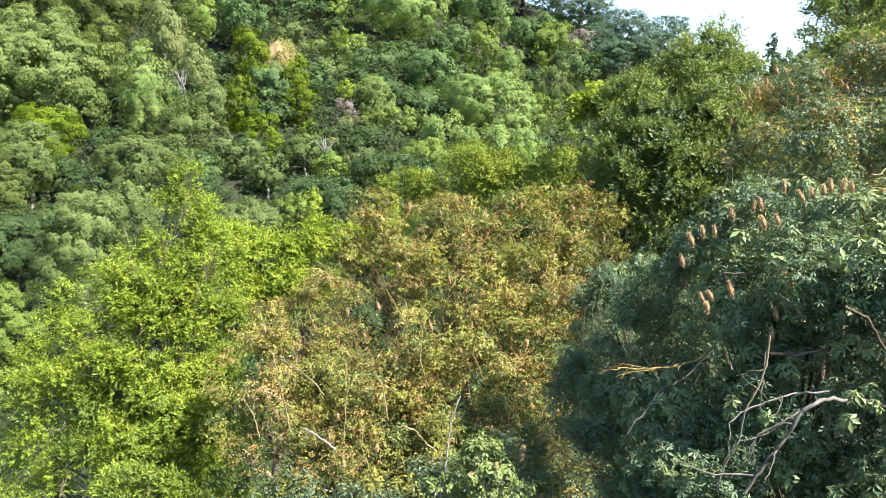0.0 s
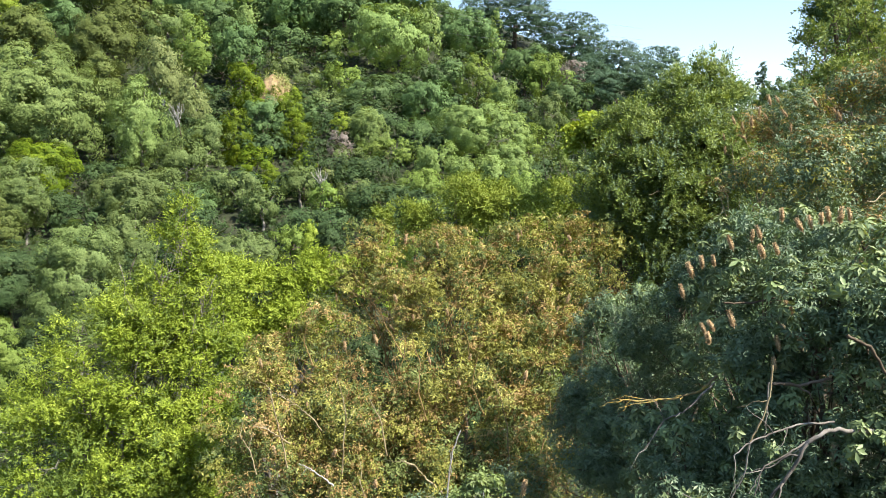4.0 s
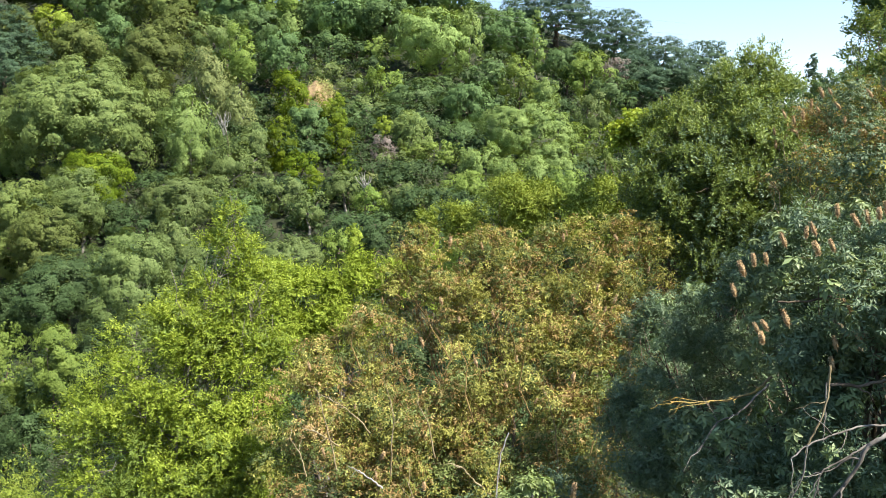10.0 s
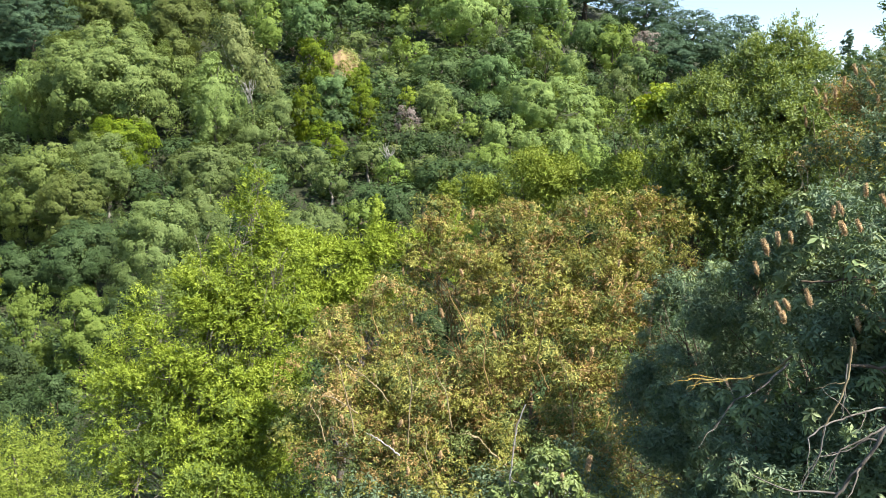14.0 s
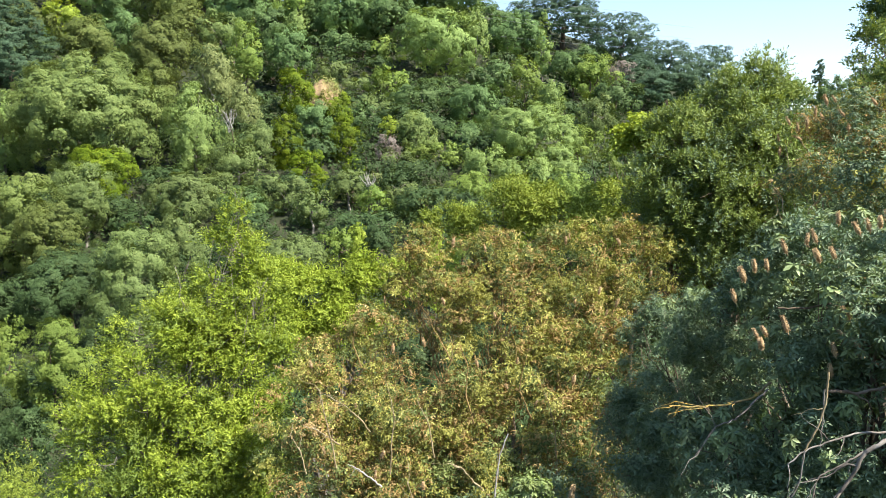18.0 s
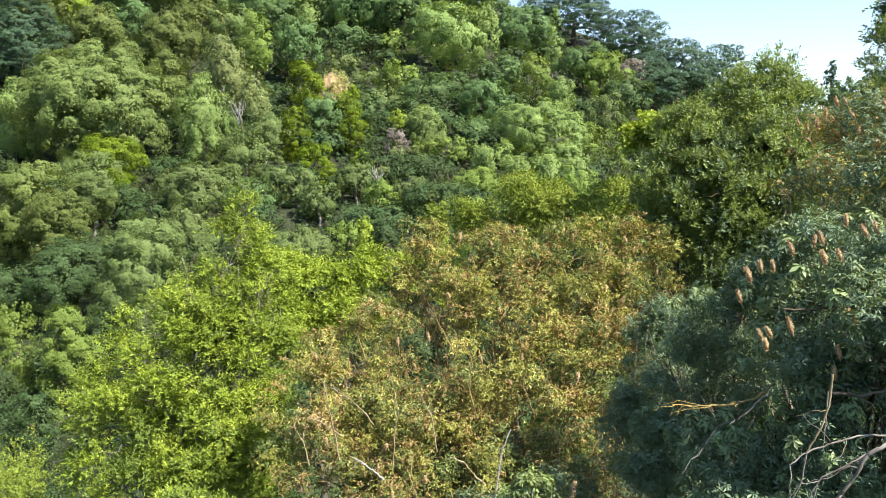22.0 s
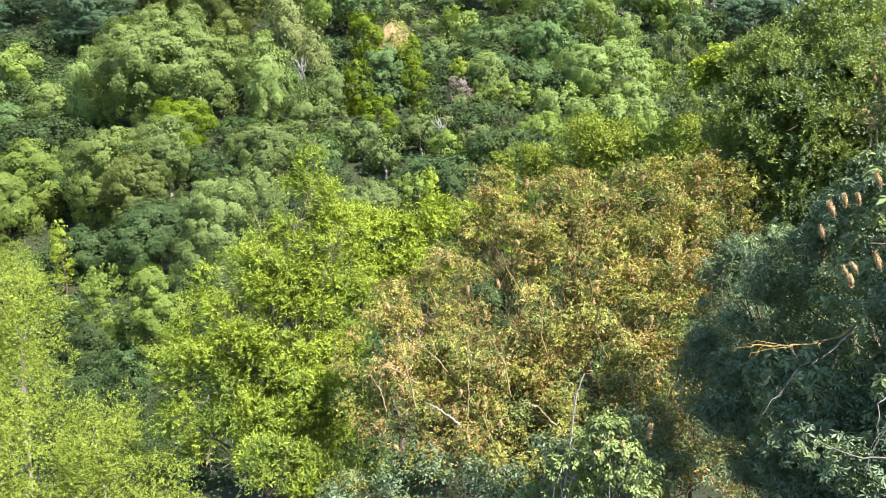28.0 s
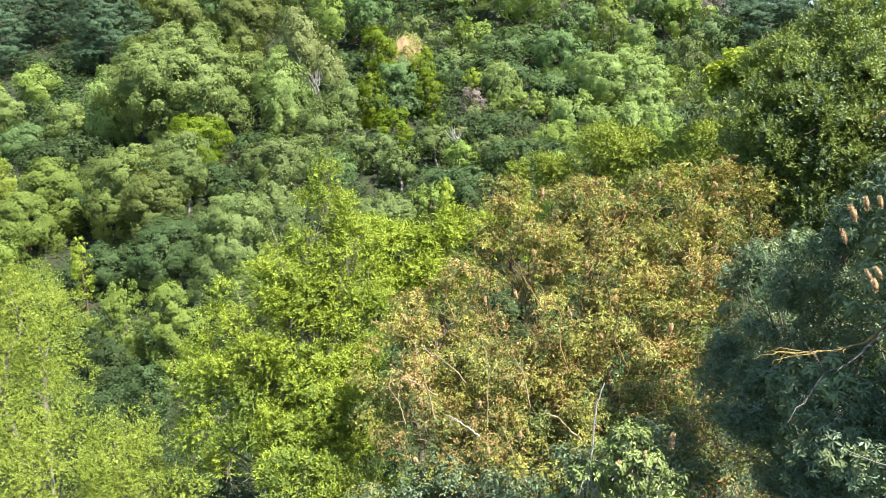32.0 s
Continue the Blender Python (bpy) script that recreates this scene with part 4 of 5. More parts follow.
tree("dome", "round_tree", "pale green smooth dome-shaped tree on the hillside", 12.77, 86.00, 17.75, 3.14, 6.31, 397)
tree("pale", "broadleaf_tree", "tall light green tree with drooping leafy boughs", 8.66, 83.00, 15.82, 3.76, 4.58, 398)
tree("oak", "oak_tree", "dark green rounded oak on the wooded slope", 2.11, 97.00, 20.51, 3.65, 4.09, 399)
tree("green", "broadleaf_tree", "fresh green leafy tree among the woods", 0.30, 89.00, 18.17, 2.81, 4.15, 400)
tree("pale", "broadleaf_tree", "tall light green tree with drooping leafy boughs", 4.54, 85.00, 17.22, 3.07, 4.72, 401)
tree("green", "broadleaf_tree", "fresh green leafy tree among the woods", 2.96, 79.00, 14.44, 2.97, 3.74, 402)
tree("green", "broadleaf_tree", "fresh green leafy tree among the woods", 5.55, 74.00, 13.45, 2.51, 4.47, 403)
tree("green", "broadleaf_tree", "fresh green leafy tree among the woods", -2.74, 91.00, 18.19, 2.33, 3.41, 404)
tree("green", "broadleaf_tree", "fresh green leafy tree among the woods", 17.42, 98.00, 19.96, 2.99, 5.30, 405)
tree("green", "broadleaf_tree", "fresh green leafy tree among the woods", 11.77, 70.00, 15.10, 2.67, 6.40, 406)
tree("olive", "oak_tree", "olive-green rounded live oak on the hillside", 8.81, 42.00, 17.59, 1.45, 4.18, 407)
tree("sage_far", "willow_tree", "pale yellow-green willow in the ravine", 7.21, 60.00, 13.65, 2.73, 5.18, 408)
tree("greydome", "grey_green_tree", "grey-green smooth rounded tree in the ravine", -12.20, 60.00, 9.74, 3.01, 3.37, 409)
tree("green", "broadleaf_tree", "fresh green leafy tree among the woods", -8.61, 62.00, 10.50, 1.89, 3.51, 410)
tree("lime", "broadleaf_tree", "bright yellow-green leafy tree", -6.66, 58.00, 11.31, 0.97, 3.27, 411)
tree("shade", "oak_tree", "oak low in the ravine with shade-dark leaf colour", -5.61, 64.00, 10.35, 1.94, 3.02, 412)
tree("lime", "broadleaf_tree", "bright yellow-green leafy tree", -0.55, 50.00, 13.13, 0.90, 3.70, 413)
tree("green", "broadleaf_tree", "fresh green leafy tree among the woods", 1.46, 55.00, 13.27, 1.74, 4.07, 414)
tree("oak", "oak_tree", "dark green rounded oak on the wooded slope", -12.26, 84.00, 12.84, 3.83, 4.29, 415)
tree("shade", "oak_tree", "oak low in the ravine with shade-dark leaf colour", -26.14, 52.00, 9.59, 2.64, 4.22, 416)
tree("sage_near", "willow_tree", "fine-leaved pale yellow-green willow on the near slope", -7.65, 12.33, 10.68, 1.26, 4.24, 200)
tree("sage_near", "willow_tree", "fine-leaved pale yellow-green willow on the near slope", -9.23, 10.56, 10.76, 1.41, 3.57, 201)
tree("sage_near", "willow_tree", "fine-leaved pale yellow-green willow on the near slope", -6.01, 11.46, 10.01, 0.98, 3.29, 202)
tree("sage", "willow_tree", "fine-leaved pale yellow-green willow near the slope", -17.01, 21.36, 12.38, 2.70, 7.89, 203)
tree("sage_near", "willow_tree", "fine-leaved pale yellow-green willow on the near slope", -10.31, 13.97, 10.74, 1.98, 4.67, 204)
tree("sage_near", "willow_tree", "fine-leaved pale yellow-green willow on the near slope", -15.11, 16.36, 11.28, 1.86, 5.73, 205)
tree("cypress", "cypress_tree", "dark blue-green cypress on the ridge", 24.00, 156.57, 50.63, 10.56, 11.75, 225)
tree("cypress", "cypress_tree", "dark blue-green cypress on the ridge", 34.98, 153.44, 44.23, 9.30, 10.43, 226)
tree("cypress", "cypress_tree", "dark blue-green cypress on the ridge", 39.91, 138.29, 36.79, 9.71, 10.78, 227)
tree("cypress", "cypress_tree", "dark blue-green cypress on the ridge", 50.20, 144.06, 37.15, 6.93, 11.34, 228)
tree("cypress", "cypress_tree", "dark blue-green cypress on the ridge", 32.77, 129.94, 32.47, 7.21, 7.91, 229)
tree("cypress", "cypress_tree", "dark blue-green cypress on the ridge", 16.38, 154.37, 47.09, 6.20, 6.88, 230)
tree("cedar", "cedar_tree", "dark green cedar with flat layered boughs", 123.14, 252.06, 49.42, 3.94, 10.63, 240)
tree("oak", "oak_tree", "dark green rounded oak on the wooded slope", 109.23, 241.52, 41.92, 6.31, 12.24, 241)
tree("oak", "oak_tree", "dark green rounded oak on the wooded slope", 119.82, 237.16, 41.94, 6.21, 14.49, 242)
tree("oak", "oak_tree", "dark green rounded oak on the wooded slope", 94.31, 231.92, 41.95, 7.78, 10.11, 243)
tree("oak", "oak_tree", "dark green rounded oak on the wooded slope", 130.43, 237.26, 45.55, 7.98, 18.37, 244)
tree("green", "broadleaf_tree", "fresh green leafy tree among the woods", 8.07, 36.27, 17.86, 1.22, 14.86, 245)
tree("oak", "oak_tree", "dark green rounded oak on the wooded slope", -77.16, 158.42, 56.38, 12.96, 9.75, 246, leaf_size=0.5)
tree("oak", "oak_tree", "dark green rounded oak on the wooded slope", -63.35, 160.08, 57.04, 13.13, 10.00, 247, leaf_size=0.5)
tree("green", "broadleaf_tree", "fresh green leafy tree among the woods", -49.00, 157.56, 56.61, 12.96, 10.99, 248, leaf_size=0.5)
tree("oak", "oak_tree", "dark green rounded oak on the wooded slope", -37.10, 159.28, 57.26, 13.13, 11.16, 249, leaf_size=0.5)
tree("oak", "oak_tree", "dark green rounded oak on the wooded slope", -25.35, 156.84, 56.81, 12.96, 12.03, 250, leaf_size=0.5)
tree("oak", "oak_tree", "dark green rounded oak on the wooded slope", -14.27, 158.59, 57.45, 11.42, 12.17, 251, leaf_size=0.5)
tree("oak", "oak_tree", "dark green rounded oak on the wooded slope", -5.12, 157.97, 54.70, 9.71, 10.02, 252, leaf_size=0.5)
tree("oak", "oak_tree", "dark green rounded oak on the wooded slope", 2.85, 155.18, 50.34, 7.89, 7.22, 253, leaf_size=0.5)
tree("oak", "oak_tree", "dark green rounded oak on the wooded slope", -88.26, 154.60, 55.19, 12.61, 9.97, 254, leaf_size=0.5)
tree("oak", "oak_tree", "dark green rounded oak on the wooded slope", -37.25, 141.97, 47.30, 6.13, 8.93, 255)
tree("green", "broadleaf_tree", "fresh green leafy tree among the woods", -27.04, 141.60, 46.88, 6.13, 8.72, 256)
tree("oak", "oak_tree", "dark green rounded oak on the wooded slope", -17.58, 139.19, 46.01, 6.04, 9.10, 257)
tree("oak", "oak_tree", "dark green rounded oak on the wooded slope", -9.38, 136.69, 44.15, 5.45, 8.60, 258)
tree("olive", "oak_tree", "olive-green rounded live oak on the hillside", -51.28, 144.59, 48.68, 6.22, 8.83, 259)
tree("oak", "oak_tree", "dark green rounded oak on the wooded slope", -62.68, 144.94, 48.59, 6.22, 8.34, 260)
LOBES = [
    (-3.14, 17.93, 12.40, 1.18, 1.06, 0.83), (-1.98, 18.14, 12.54, 0.90, 0.81, 0.76), (-3.73, 17.68, 11.43, 1.11, 1.00, 1.04), (-2.63, 17.86, 11.44, 1.18, 1.06, 0.90),
    (-1.90, 18.27, 13.30, 0.32, 0.29, 0.56), (-3.98, 17.85, 12.73, 0.76, 0.69, 0.69), (-1.23, 18.29, 12.76, 0.63, 0.56, 0.69),
]
willow_tree_root = near_tree("willow_tree", "bright yellow-green willow crown behind the buckeye", "tree", -3.11, 18.20, LOBES, 11, [(L["lime"], 1, "crown", "")], "shoot", 5600, 8, 0.36, 0.10, "grey", 0.12, 5, 0.008, wide=0.34, lift=0.6, droop=0.5)
LOBES = [
    (-3.96, 14.42, 14.92, 0.24, 0.22, 0.42), (-3.98, 14.35, 14.46, 0.44, 0.40, 0.55), (-3.98, 14.24, 13.87, 0.62, 0.56, 0.80), (-3.60, 14.25, 13.55, 0.33, 0.30, 0.61),
    (-3.88, 14.06, 12.61, 1.06, 0.95, 1.11), (-5.19, 13.81, 12.38, 1.06, 0.95, 0.89), (-5.69, 13.51, 10.95, 1.33, 1.20, 1.39), (-4.26, 13.72, 10.85, 1.22, 1.10, 1.45),
    (-4.99, 13.41, 9.63, 1.45, 1.30, 1.22), (-6.50, 13.31, 10.50, 0.89, 0.80, 0.72), (-3.73, 13.91, 11.51, 0.83, 0.75, 1.11), (-4.44, 14.05, 13.15, 0.50, 0.45, 0.67),
    (-4.20, 13.00, 9.60, 1.10, 0.90, 0.90), (-3.30, 13.10, 10.20, 0.80, 0.70, 1.00), (-3.40, 12.90, 9.10, 0.90, 0.80, 0.80),
]
# darker leaf colour on random clumps imitates shade in the crown
alder_tree_root = near_tree("alder_tree", "tall fresh green tree with bright leaves and bare grey twigs", "tree", -4.44, 14.26, LOBES, 12, [(L["lime"], 3, "crown", ""), (L["green"], 1, "shaded_leaves", "leaves toned darker green for shade")], "shoot", 19000, 8, 0.28, 0.076, "grey", 0.15, 10, 0.006, wide=0.34, clumps=10, clump=0.25, skin=0.8, inside=0.55, bridged=True, lift=0.75, droop=0.5)
bough(alder_tree_root, "bare_twig", [(-4.80, 13.32, 14.08), (-4.69, 13.28, 13.72), (-4.71, 13.25, 13.51), (-4.56, 13.23, 13.25)], 0.005, 0.0025, "grey", 80, "bare grey twig", 7)
bough(alder_tree_root, "bare_twig", [(-3.53, 13.38, 13.16), (-3.59, 13.31, 12.79), (-3.53, 13.27, 12.48)], 0.005, 0.0025, "grey", 81, "bare grey twig", 7)
bough(alder_tree_root, "bare_twig", [(-4.34, 13.17, 12.63), (-4.47, 13.10, 12.37), (-4.52, 13.06, 12.16)], 0.005, 0.0025, "grey", 82, "bare grey twig", 7)
bough(alder_tree_root, "bare_twig", [(-3.50, 13.25, 12.33), (-3.73, 13.16, 11.96), (-3.85, 13.02, 11.23)], 0.005, 0.0025, "grey", 83, "bare grey twig", 7)
bough(alder_tree_root, "bare_twig", [(-6.27, 12.64, 11.21), (-6.58, 12.60, 11.31), (-6.83, 12.52, 11.05)], 0.005, 0.0025, "grey", 84, "bare grey twig", 7)
bough(alder_tree_root, "bare_twig", [(-3.38, 13.18, 11.75), (-3.41, 13.09, 11.23), (-3.60, 13.00, 10.82)], 0.005, 0.0025, "grey", 85, "bare grey twig", 7)
bough(alder_tree_root, "bare_twig", [(-5.43, 12.98, 12.57), (-5.58, 12.92, 12.31), (-5.73, 12.89, 12.25)], 0.005, 0.0025, "grey", 86, "bare grey twig", 7)
bough(alder_tree_root, "bare_twig", [(-3.18, 13.54, 13.84), (-3.36, 13.46, 13.52), (-3.43, 13.43, 13.42)], 0.005, 0.0025, "grey", 87, "bare grey twig", 7)
bough(alder_tree_root, "bare_twig", [(-4.56, 12.68, 9.77), (-4.65, 12.62, 9.46), (-4.59, 12.59, 9.25)], 0.005, 0.0025, "grey", 88, "bare grey twig", 7)
bough(alder_tree_root, "bare_twig", [(-5.66, 12.55, 10.07), (-5.73, 12.48, 9.66), (-5.68, 12.44, 9.34)], 0.005, 0.0025, "grey", 89, "bare grey twig", 7)
LOBES = [
    (-0.46, 13.03, 14.35, 0.59, 0.53, 0.54), (0.65, 13.18, 14.21, 0.73, 0.66, 0.54), (1.71, 12.94, 14.23, 0.85, 0.77, 0.57), (2.73, 12.74, 14.48, 0.87, 0.78, 0.50),
    (3.49, 12.66, 14.51, 0.54, 0.49, 0.41), (-0.32, 12.40, 13.48, 0.85, 0.76, 0.66), (0.94, 12.08, 13.42, 0.99, 0.89, 0.72), (2.20, 11.87, 13.43, 0.96, 0.86, 0.74),
    (3.17, 11.86, 13.69, 0.64, 0.58, 0.73), (-1.46, 11.78, 12.63, 0.92, 0.82, 0.69), (-1.96, 11.19, 11.99, 0.89, 0.80, 0.84), (-0.75, 10.97, 12.01, 1.11, 1.00, 0.90),
    (0.57, 10.84, 12.44, 1.07, 0.97, 0.87), (1.73, 10.61, 12.42, 0.96, 0.86, 0.84), (-1.71, 10.49, 11.20, 1.05, 0.95, 0.72), (-0.43, 10.09, 11.30, 1.04, 0.93, 0.72),
]
LOBES += [
    (0.71, 9.93, 11.72, 1.00, 0.90, 0.69), (2.60, 10.77, 12.51, 0.72, 0.65, 0.88),
]
buckeye_tree_root = near_tree("buckeye_tree", "buckeye with dry tan and yellowing leaves in full sun", "tree", 0.66, 11.03, LOBES, 13, [(L["tan"], 3.1, "dry_leaves", "curled dry tan leaves"), (L["gold"], 5.4, "crown", ""), (L["dull"], 3.8, "green_leaves", "remaining dull green leaves")], "palm", 15500, 3, 0.08, 0.064, "amber", 0.05, 14, 0.0055, spikes=40, skin=0.7, fingers=4, wide=0.36, inside=0.6, picked=160, picked_size=0.06, picked_leaf=L["dull"], clumps=9, clump=0.27, bridged=True, loose=0.6)
bough(buckeye_tree_root, "bough", [(-1.37, 9.43, 11.97), (-1.44, 9.43, 12.35), (-1.53, 9.43, 12.74), (-1.58, 9.43, 13.02)], 0.011, 0.004, "tan", 60, "", 4)
bough(buckeye_tree_root, "bough", [(-0.97, 9.83, 12.32), (-1.10, 9.83, 12.50), (-1.31, 9.83, 12.69), (-1.54, 9.83, 12.82)], 0.011, 0.004, "tan", 61, "", 3)
bough(buckeye_tree_root, "bough", [(-1.33, 9.43, 12.30), (-1.44, 9.43, 12.37), (-1.62, 9.43, 12.49), (-1.80, 9.43, 12.55)], 0.011, 0.004, "tan", 62, "", 3)
bough(buckeye_tree_root, "bough", [(-0.67, 9.43, 11.89), (-0.65, 9.43, 12.35), (-0.61, 9.43, 12.71), (-0.74, 9.43, 13.20)], 0.011, 0.004, "tan", 63, "", 4)
bough(buckeye_tree_root, "bough", [(0.06, 10.43, 12.99), (0.14, 10.43, 13.16), (0.15, 10.43, 13.35), (0.10, 10.43, 13.53)], 0.011, 0.004, "lichen", 64, "", 2)
bough(buckeye_tree_root, "bough", [(0.64, 9.03, 11.77), (0.40, 9.03, 11.99), (0.25, 9.03, 12.17), (0.10, 9.03, 12.22)], 0.013, 0.004, "tan", 65, "", 3)
bough(buckeye_tree_root, "bough", [(1.53, 9.43, 11.82), (1.50, 9.43, 12.18), (1.47, 9.43, 12.55), (1.38, 9.43, 12.91)], 0.011, 0.004, "tan", 66, "", 3)
bough(buckeye_tree_root, "bough", [(-0.06, 9.03, 11.00), (-0.20, 9.03, 11.37), (-0.31, 9.03, 11.63), (-0.43, 9.03, 11.99)], 0.013, 0.004, "tan", 67, "", 4)
bough(buckeye_tree_root, "bough", [(-0.75, 9.03, 11.90), (-0.85, 9.03, 11.99), (-1.00, 9.03, 12.11), (-1.17, 9.03, 12.20)], 0.013, 0.004, "dead", 68, "", 2)
bough(buckeye_tree_root, "bough", [(1.03, 10.43, 12.75), (1.03, 10.43, 13.08), (1.06, 10.43, 13.36), (0.98, 10.43, 13.58)], 0.011, 0.004, "lichen", 69, "", 2)
bough(buckeye_tree_root, "bough", [(0.13, 10.43, 13.16), (-0.01, 10.43, 13.42), (-0.15, 10.43, 13.65), (-0.21, 10.43, 13.89)], 0.011, 0.004, "amber", 70, "", 3)
bough(buckeye_tree_root, "bough", [(0.44, 9.83, 12.45), (0.32, 9.83, 12.85), (0.35, 9.83, 13.24), (0.23, 9.83, 13.56)], 0.011, 0.004, "amber", 71, "", 4)
bough(buckeye_tree_root, "bough", [(1.21, 9.83, 12.54), (1.04, 9.83, 12.94), (1.11, 9.83, 13.33)], 0.011, 0.004, "amber", 72, "", 4)
bough(buckeye_tree_root, "bough", [(1.93, 10.43, 12.76), (1.75, 10.43, 13.09), (1.77, 10.43, 13.51)], 0.011, 0.004, "lichen", 73, "", 3)
bough(buckeye_tree_root, "bough", [(-1.77, 9.43, 11.89), (-1.84, 9.43, 12.20), (-1.98, 9.43, 12.43)], 0.011, 0.004, "tan", 74, "", 3)
bough(buckeye_tree_root, "bough", [(-1.15, 10.43, 13.06), (-1.27, 10.43, 13.39), (-1.23, 10.43, 13.63)], 0.011, 0.004, "amber", 75, "", 3)
bough(buckeye_tree_root, "bough", [(1.87, 11.43, 13.99), (1.79, 11.43, 14.25), (1.72, 11.43, 14.43)], 0.011, 0.004, "lichen", 76, "", 2)
bough(buckeye_tree_root, "bough", [(1.93, 9.43, 12.14), (2.06, 9.43, 12.61), (2.01, 9.43, 12.99)], 0.011, 0.004, "amber", 77, "", 3)
bough(buckeye_tree_root, "bough", [(-0.09, 9.43, 12.13), (-0.17, 9.43, 12.59), (-0.32, 9.43, 12.90)], 0.011, 0.004, "tan", 78, "", 4)
LOBES = [
    (5.20, 13.83, 16.66, 1.00, 0.90, 0.84), (5.83, 13.88, 17.40, 0.32, 0.28, 0.63), (5.41, 13.92, 17.34, 0.26, 0.24, 0.53), (4.47, 13.84, 16.23, 0.95, 0.85, 0.68),
    (3.95, 13.82, 15.76, 0.63, 0.57, 0.79), (4.68, 13.66, 15.25, 1.37, 1.23, 1.00), (5.83, 13.56, 15.48, 1.16, 1.04, 1.16), (5.10, 13.42, 14.12, 1.26, 1.14, 1.00),
    (4.05, 13.55, 14.20, 0.63, 0.57, 0.84), (6.14, 13.70, 16.52, 0.74, 0.66, 0.74),
    (4.90, 12.95, 14.80, 0.95, 0.70, 0.95), (5.75, 12.90, 14.95, 0.80, 0.70, 0.95), (4.20, 13.15, 15.05, 0.60, 0.50, 0.80), (5.30, 12.90, 15.95, 0.85, 0.65, 0.75),
]
# buckeye leaf colour on random clumps paints the bay's shade patches
bay_tree_root = near_tree("bay_tree", "glossy leafy bay tree with yellow-green shoots", "tree", 5.57, 14.09, LOBES, 14, [(L["leafy"], 3, "crown", ""), (L["buckeye"], 0.7, "shaded_leaves", "leaves in a darker tone for shade")], "shoot", 24000, 8, 0.20, 0.066, "brown", 0.14, 9, 0.007, wide=0.42, clumps=9, clump=0.24, skin=0.8, inside=0.5, bridged=True, lift=0.8, droop=0.15)
LOBES = [
    (7.88, 29.91, 17.08, 1.01, 0.91, 0.47), (8.55, 29.75, 16.60, 0.68, 0.61, 0.45), (7.10, 29.93, 16.69, 0.56, 0.51, 0.45),
]
maple_shrub_root = near_tree("maple_shrub", "bright lime-leaved shrub beside the ravine", "shrub", 8.14, 30.44, LOBES, 15, [(L["lime"], 1, "crown", "")], "blade", 900, 6, 0.18, 0.2, "brown", 0.08, 3, 0.01, wide=0.6)
LOBES = [
    (2.55, 32.06, 14.04, 2.40, 2.16, 0.96), (0.16, 32.21, 13.28, 1.08, 0.97, 0.84), (5.18, 31.71, 13.73, 1.68, 1.51, 1.20), (1.59, 31.99, 12.95, 1.68, 1.51, 0.84),
]
shrub_thicket_root = near_tree("shrub_thicket", "green shrub thicket with yellowing tips in the ravine", "shrub", 3.12, 32.54, LOBES, 16, [(L["sage"], 1, "crown", "")], "shoot", 3200, 6, 0.36, 0.15, "brown", 0.08, 3, 0.01, wide=0.45)
LOBES = [
    (4.50, 18.70, 14.81, 0.71, 0.64, 0.64), (4.64, 18.55, 13.97, 0.86, 0.77, 0.71), (3.79, 18.64, 13.96, 0.64, 0.58, 0.57),
]
elder_shrub_root = near_tree("elder_shrub", "yellow-green leafy shrub behind the buckeye", "shrub", 4.50, 18.45, LOBES, 17, [(L["sage"], 1, "crown", "")], "shoot", 1700, 6, 0.26, 0.11, "brown", 0.06, 3, 0.01, wide=0.45)
LOBES = [
    (5.40, 10.64, 16.05, 0.87, 0.78, 0.62), (6.02, 10.15, 16.57, 0.91, 0.82, 0.55), (6.69, 9.80, 16.80, 0.77, 0.69, 0.73), (5.36, 9.18, 15.77, 0.94, 0.84, 0.61),
    (5.96, 8.66, 15.56, 0.86, 0.78, 0.73), (4.92, 10.08, 15.38, 0.63, 0.57, 0.63), (6.87, 8.96, 16.12, 0.71, 0.64, 1.07), (8.13, 11.21, 15.16, 1.17, 1.05, 1.17),
    (7.06, 11.33, 15.14, 0.90, 0.81, 0.72), (6.94, 11.03, 16.38, 0.95, 0.86, 0.95),
]
buckeye_tree_root = near_tree("buckeye_tree", "tall green buckeye with rusty flower spikes", "tree", 6.47, 10.16, LOBES, 18, [(L["buckeye"], 3, "crown", ""), (L["gold"], 0.5, "yellowing_leaves", "yellowing leaves"), (L["tan"], 0.6, "dry_leaves", "dry rusty leaves")], "palm", 6500, 4, 0.09, 0.055, "tan", 0.14, 6, 0.008, spikes=12, fingers=4)
for n, tip in enumerate([(4.43, 8.83, 16.71), (4.64, 8.83, 16.58), (4.40, 8.83, 16.55), (4.01, 8.83, 16.48), (4.11, 8.83, 16.41), (4.21, 8.83, 16.45), (5.31, 8.83, 16.55), (4.15, 8.83, 16.31), (4.87, 8.83, 16.12), (4.53, 8.83, 16.74), (5.00, 8.83, 16.71), (5.24, 8.83, 16.62), (4.30, 8.83, 16.58)]):
    spike_at(buckeye_tree_root, tip, 540 + n)
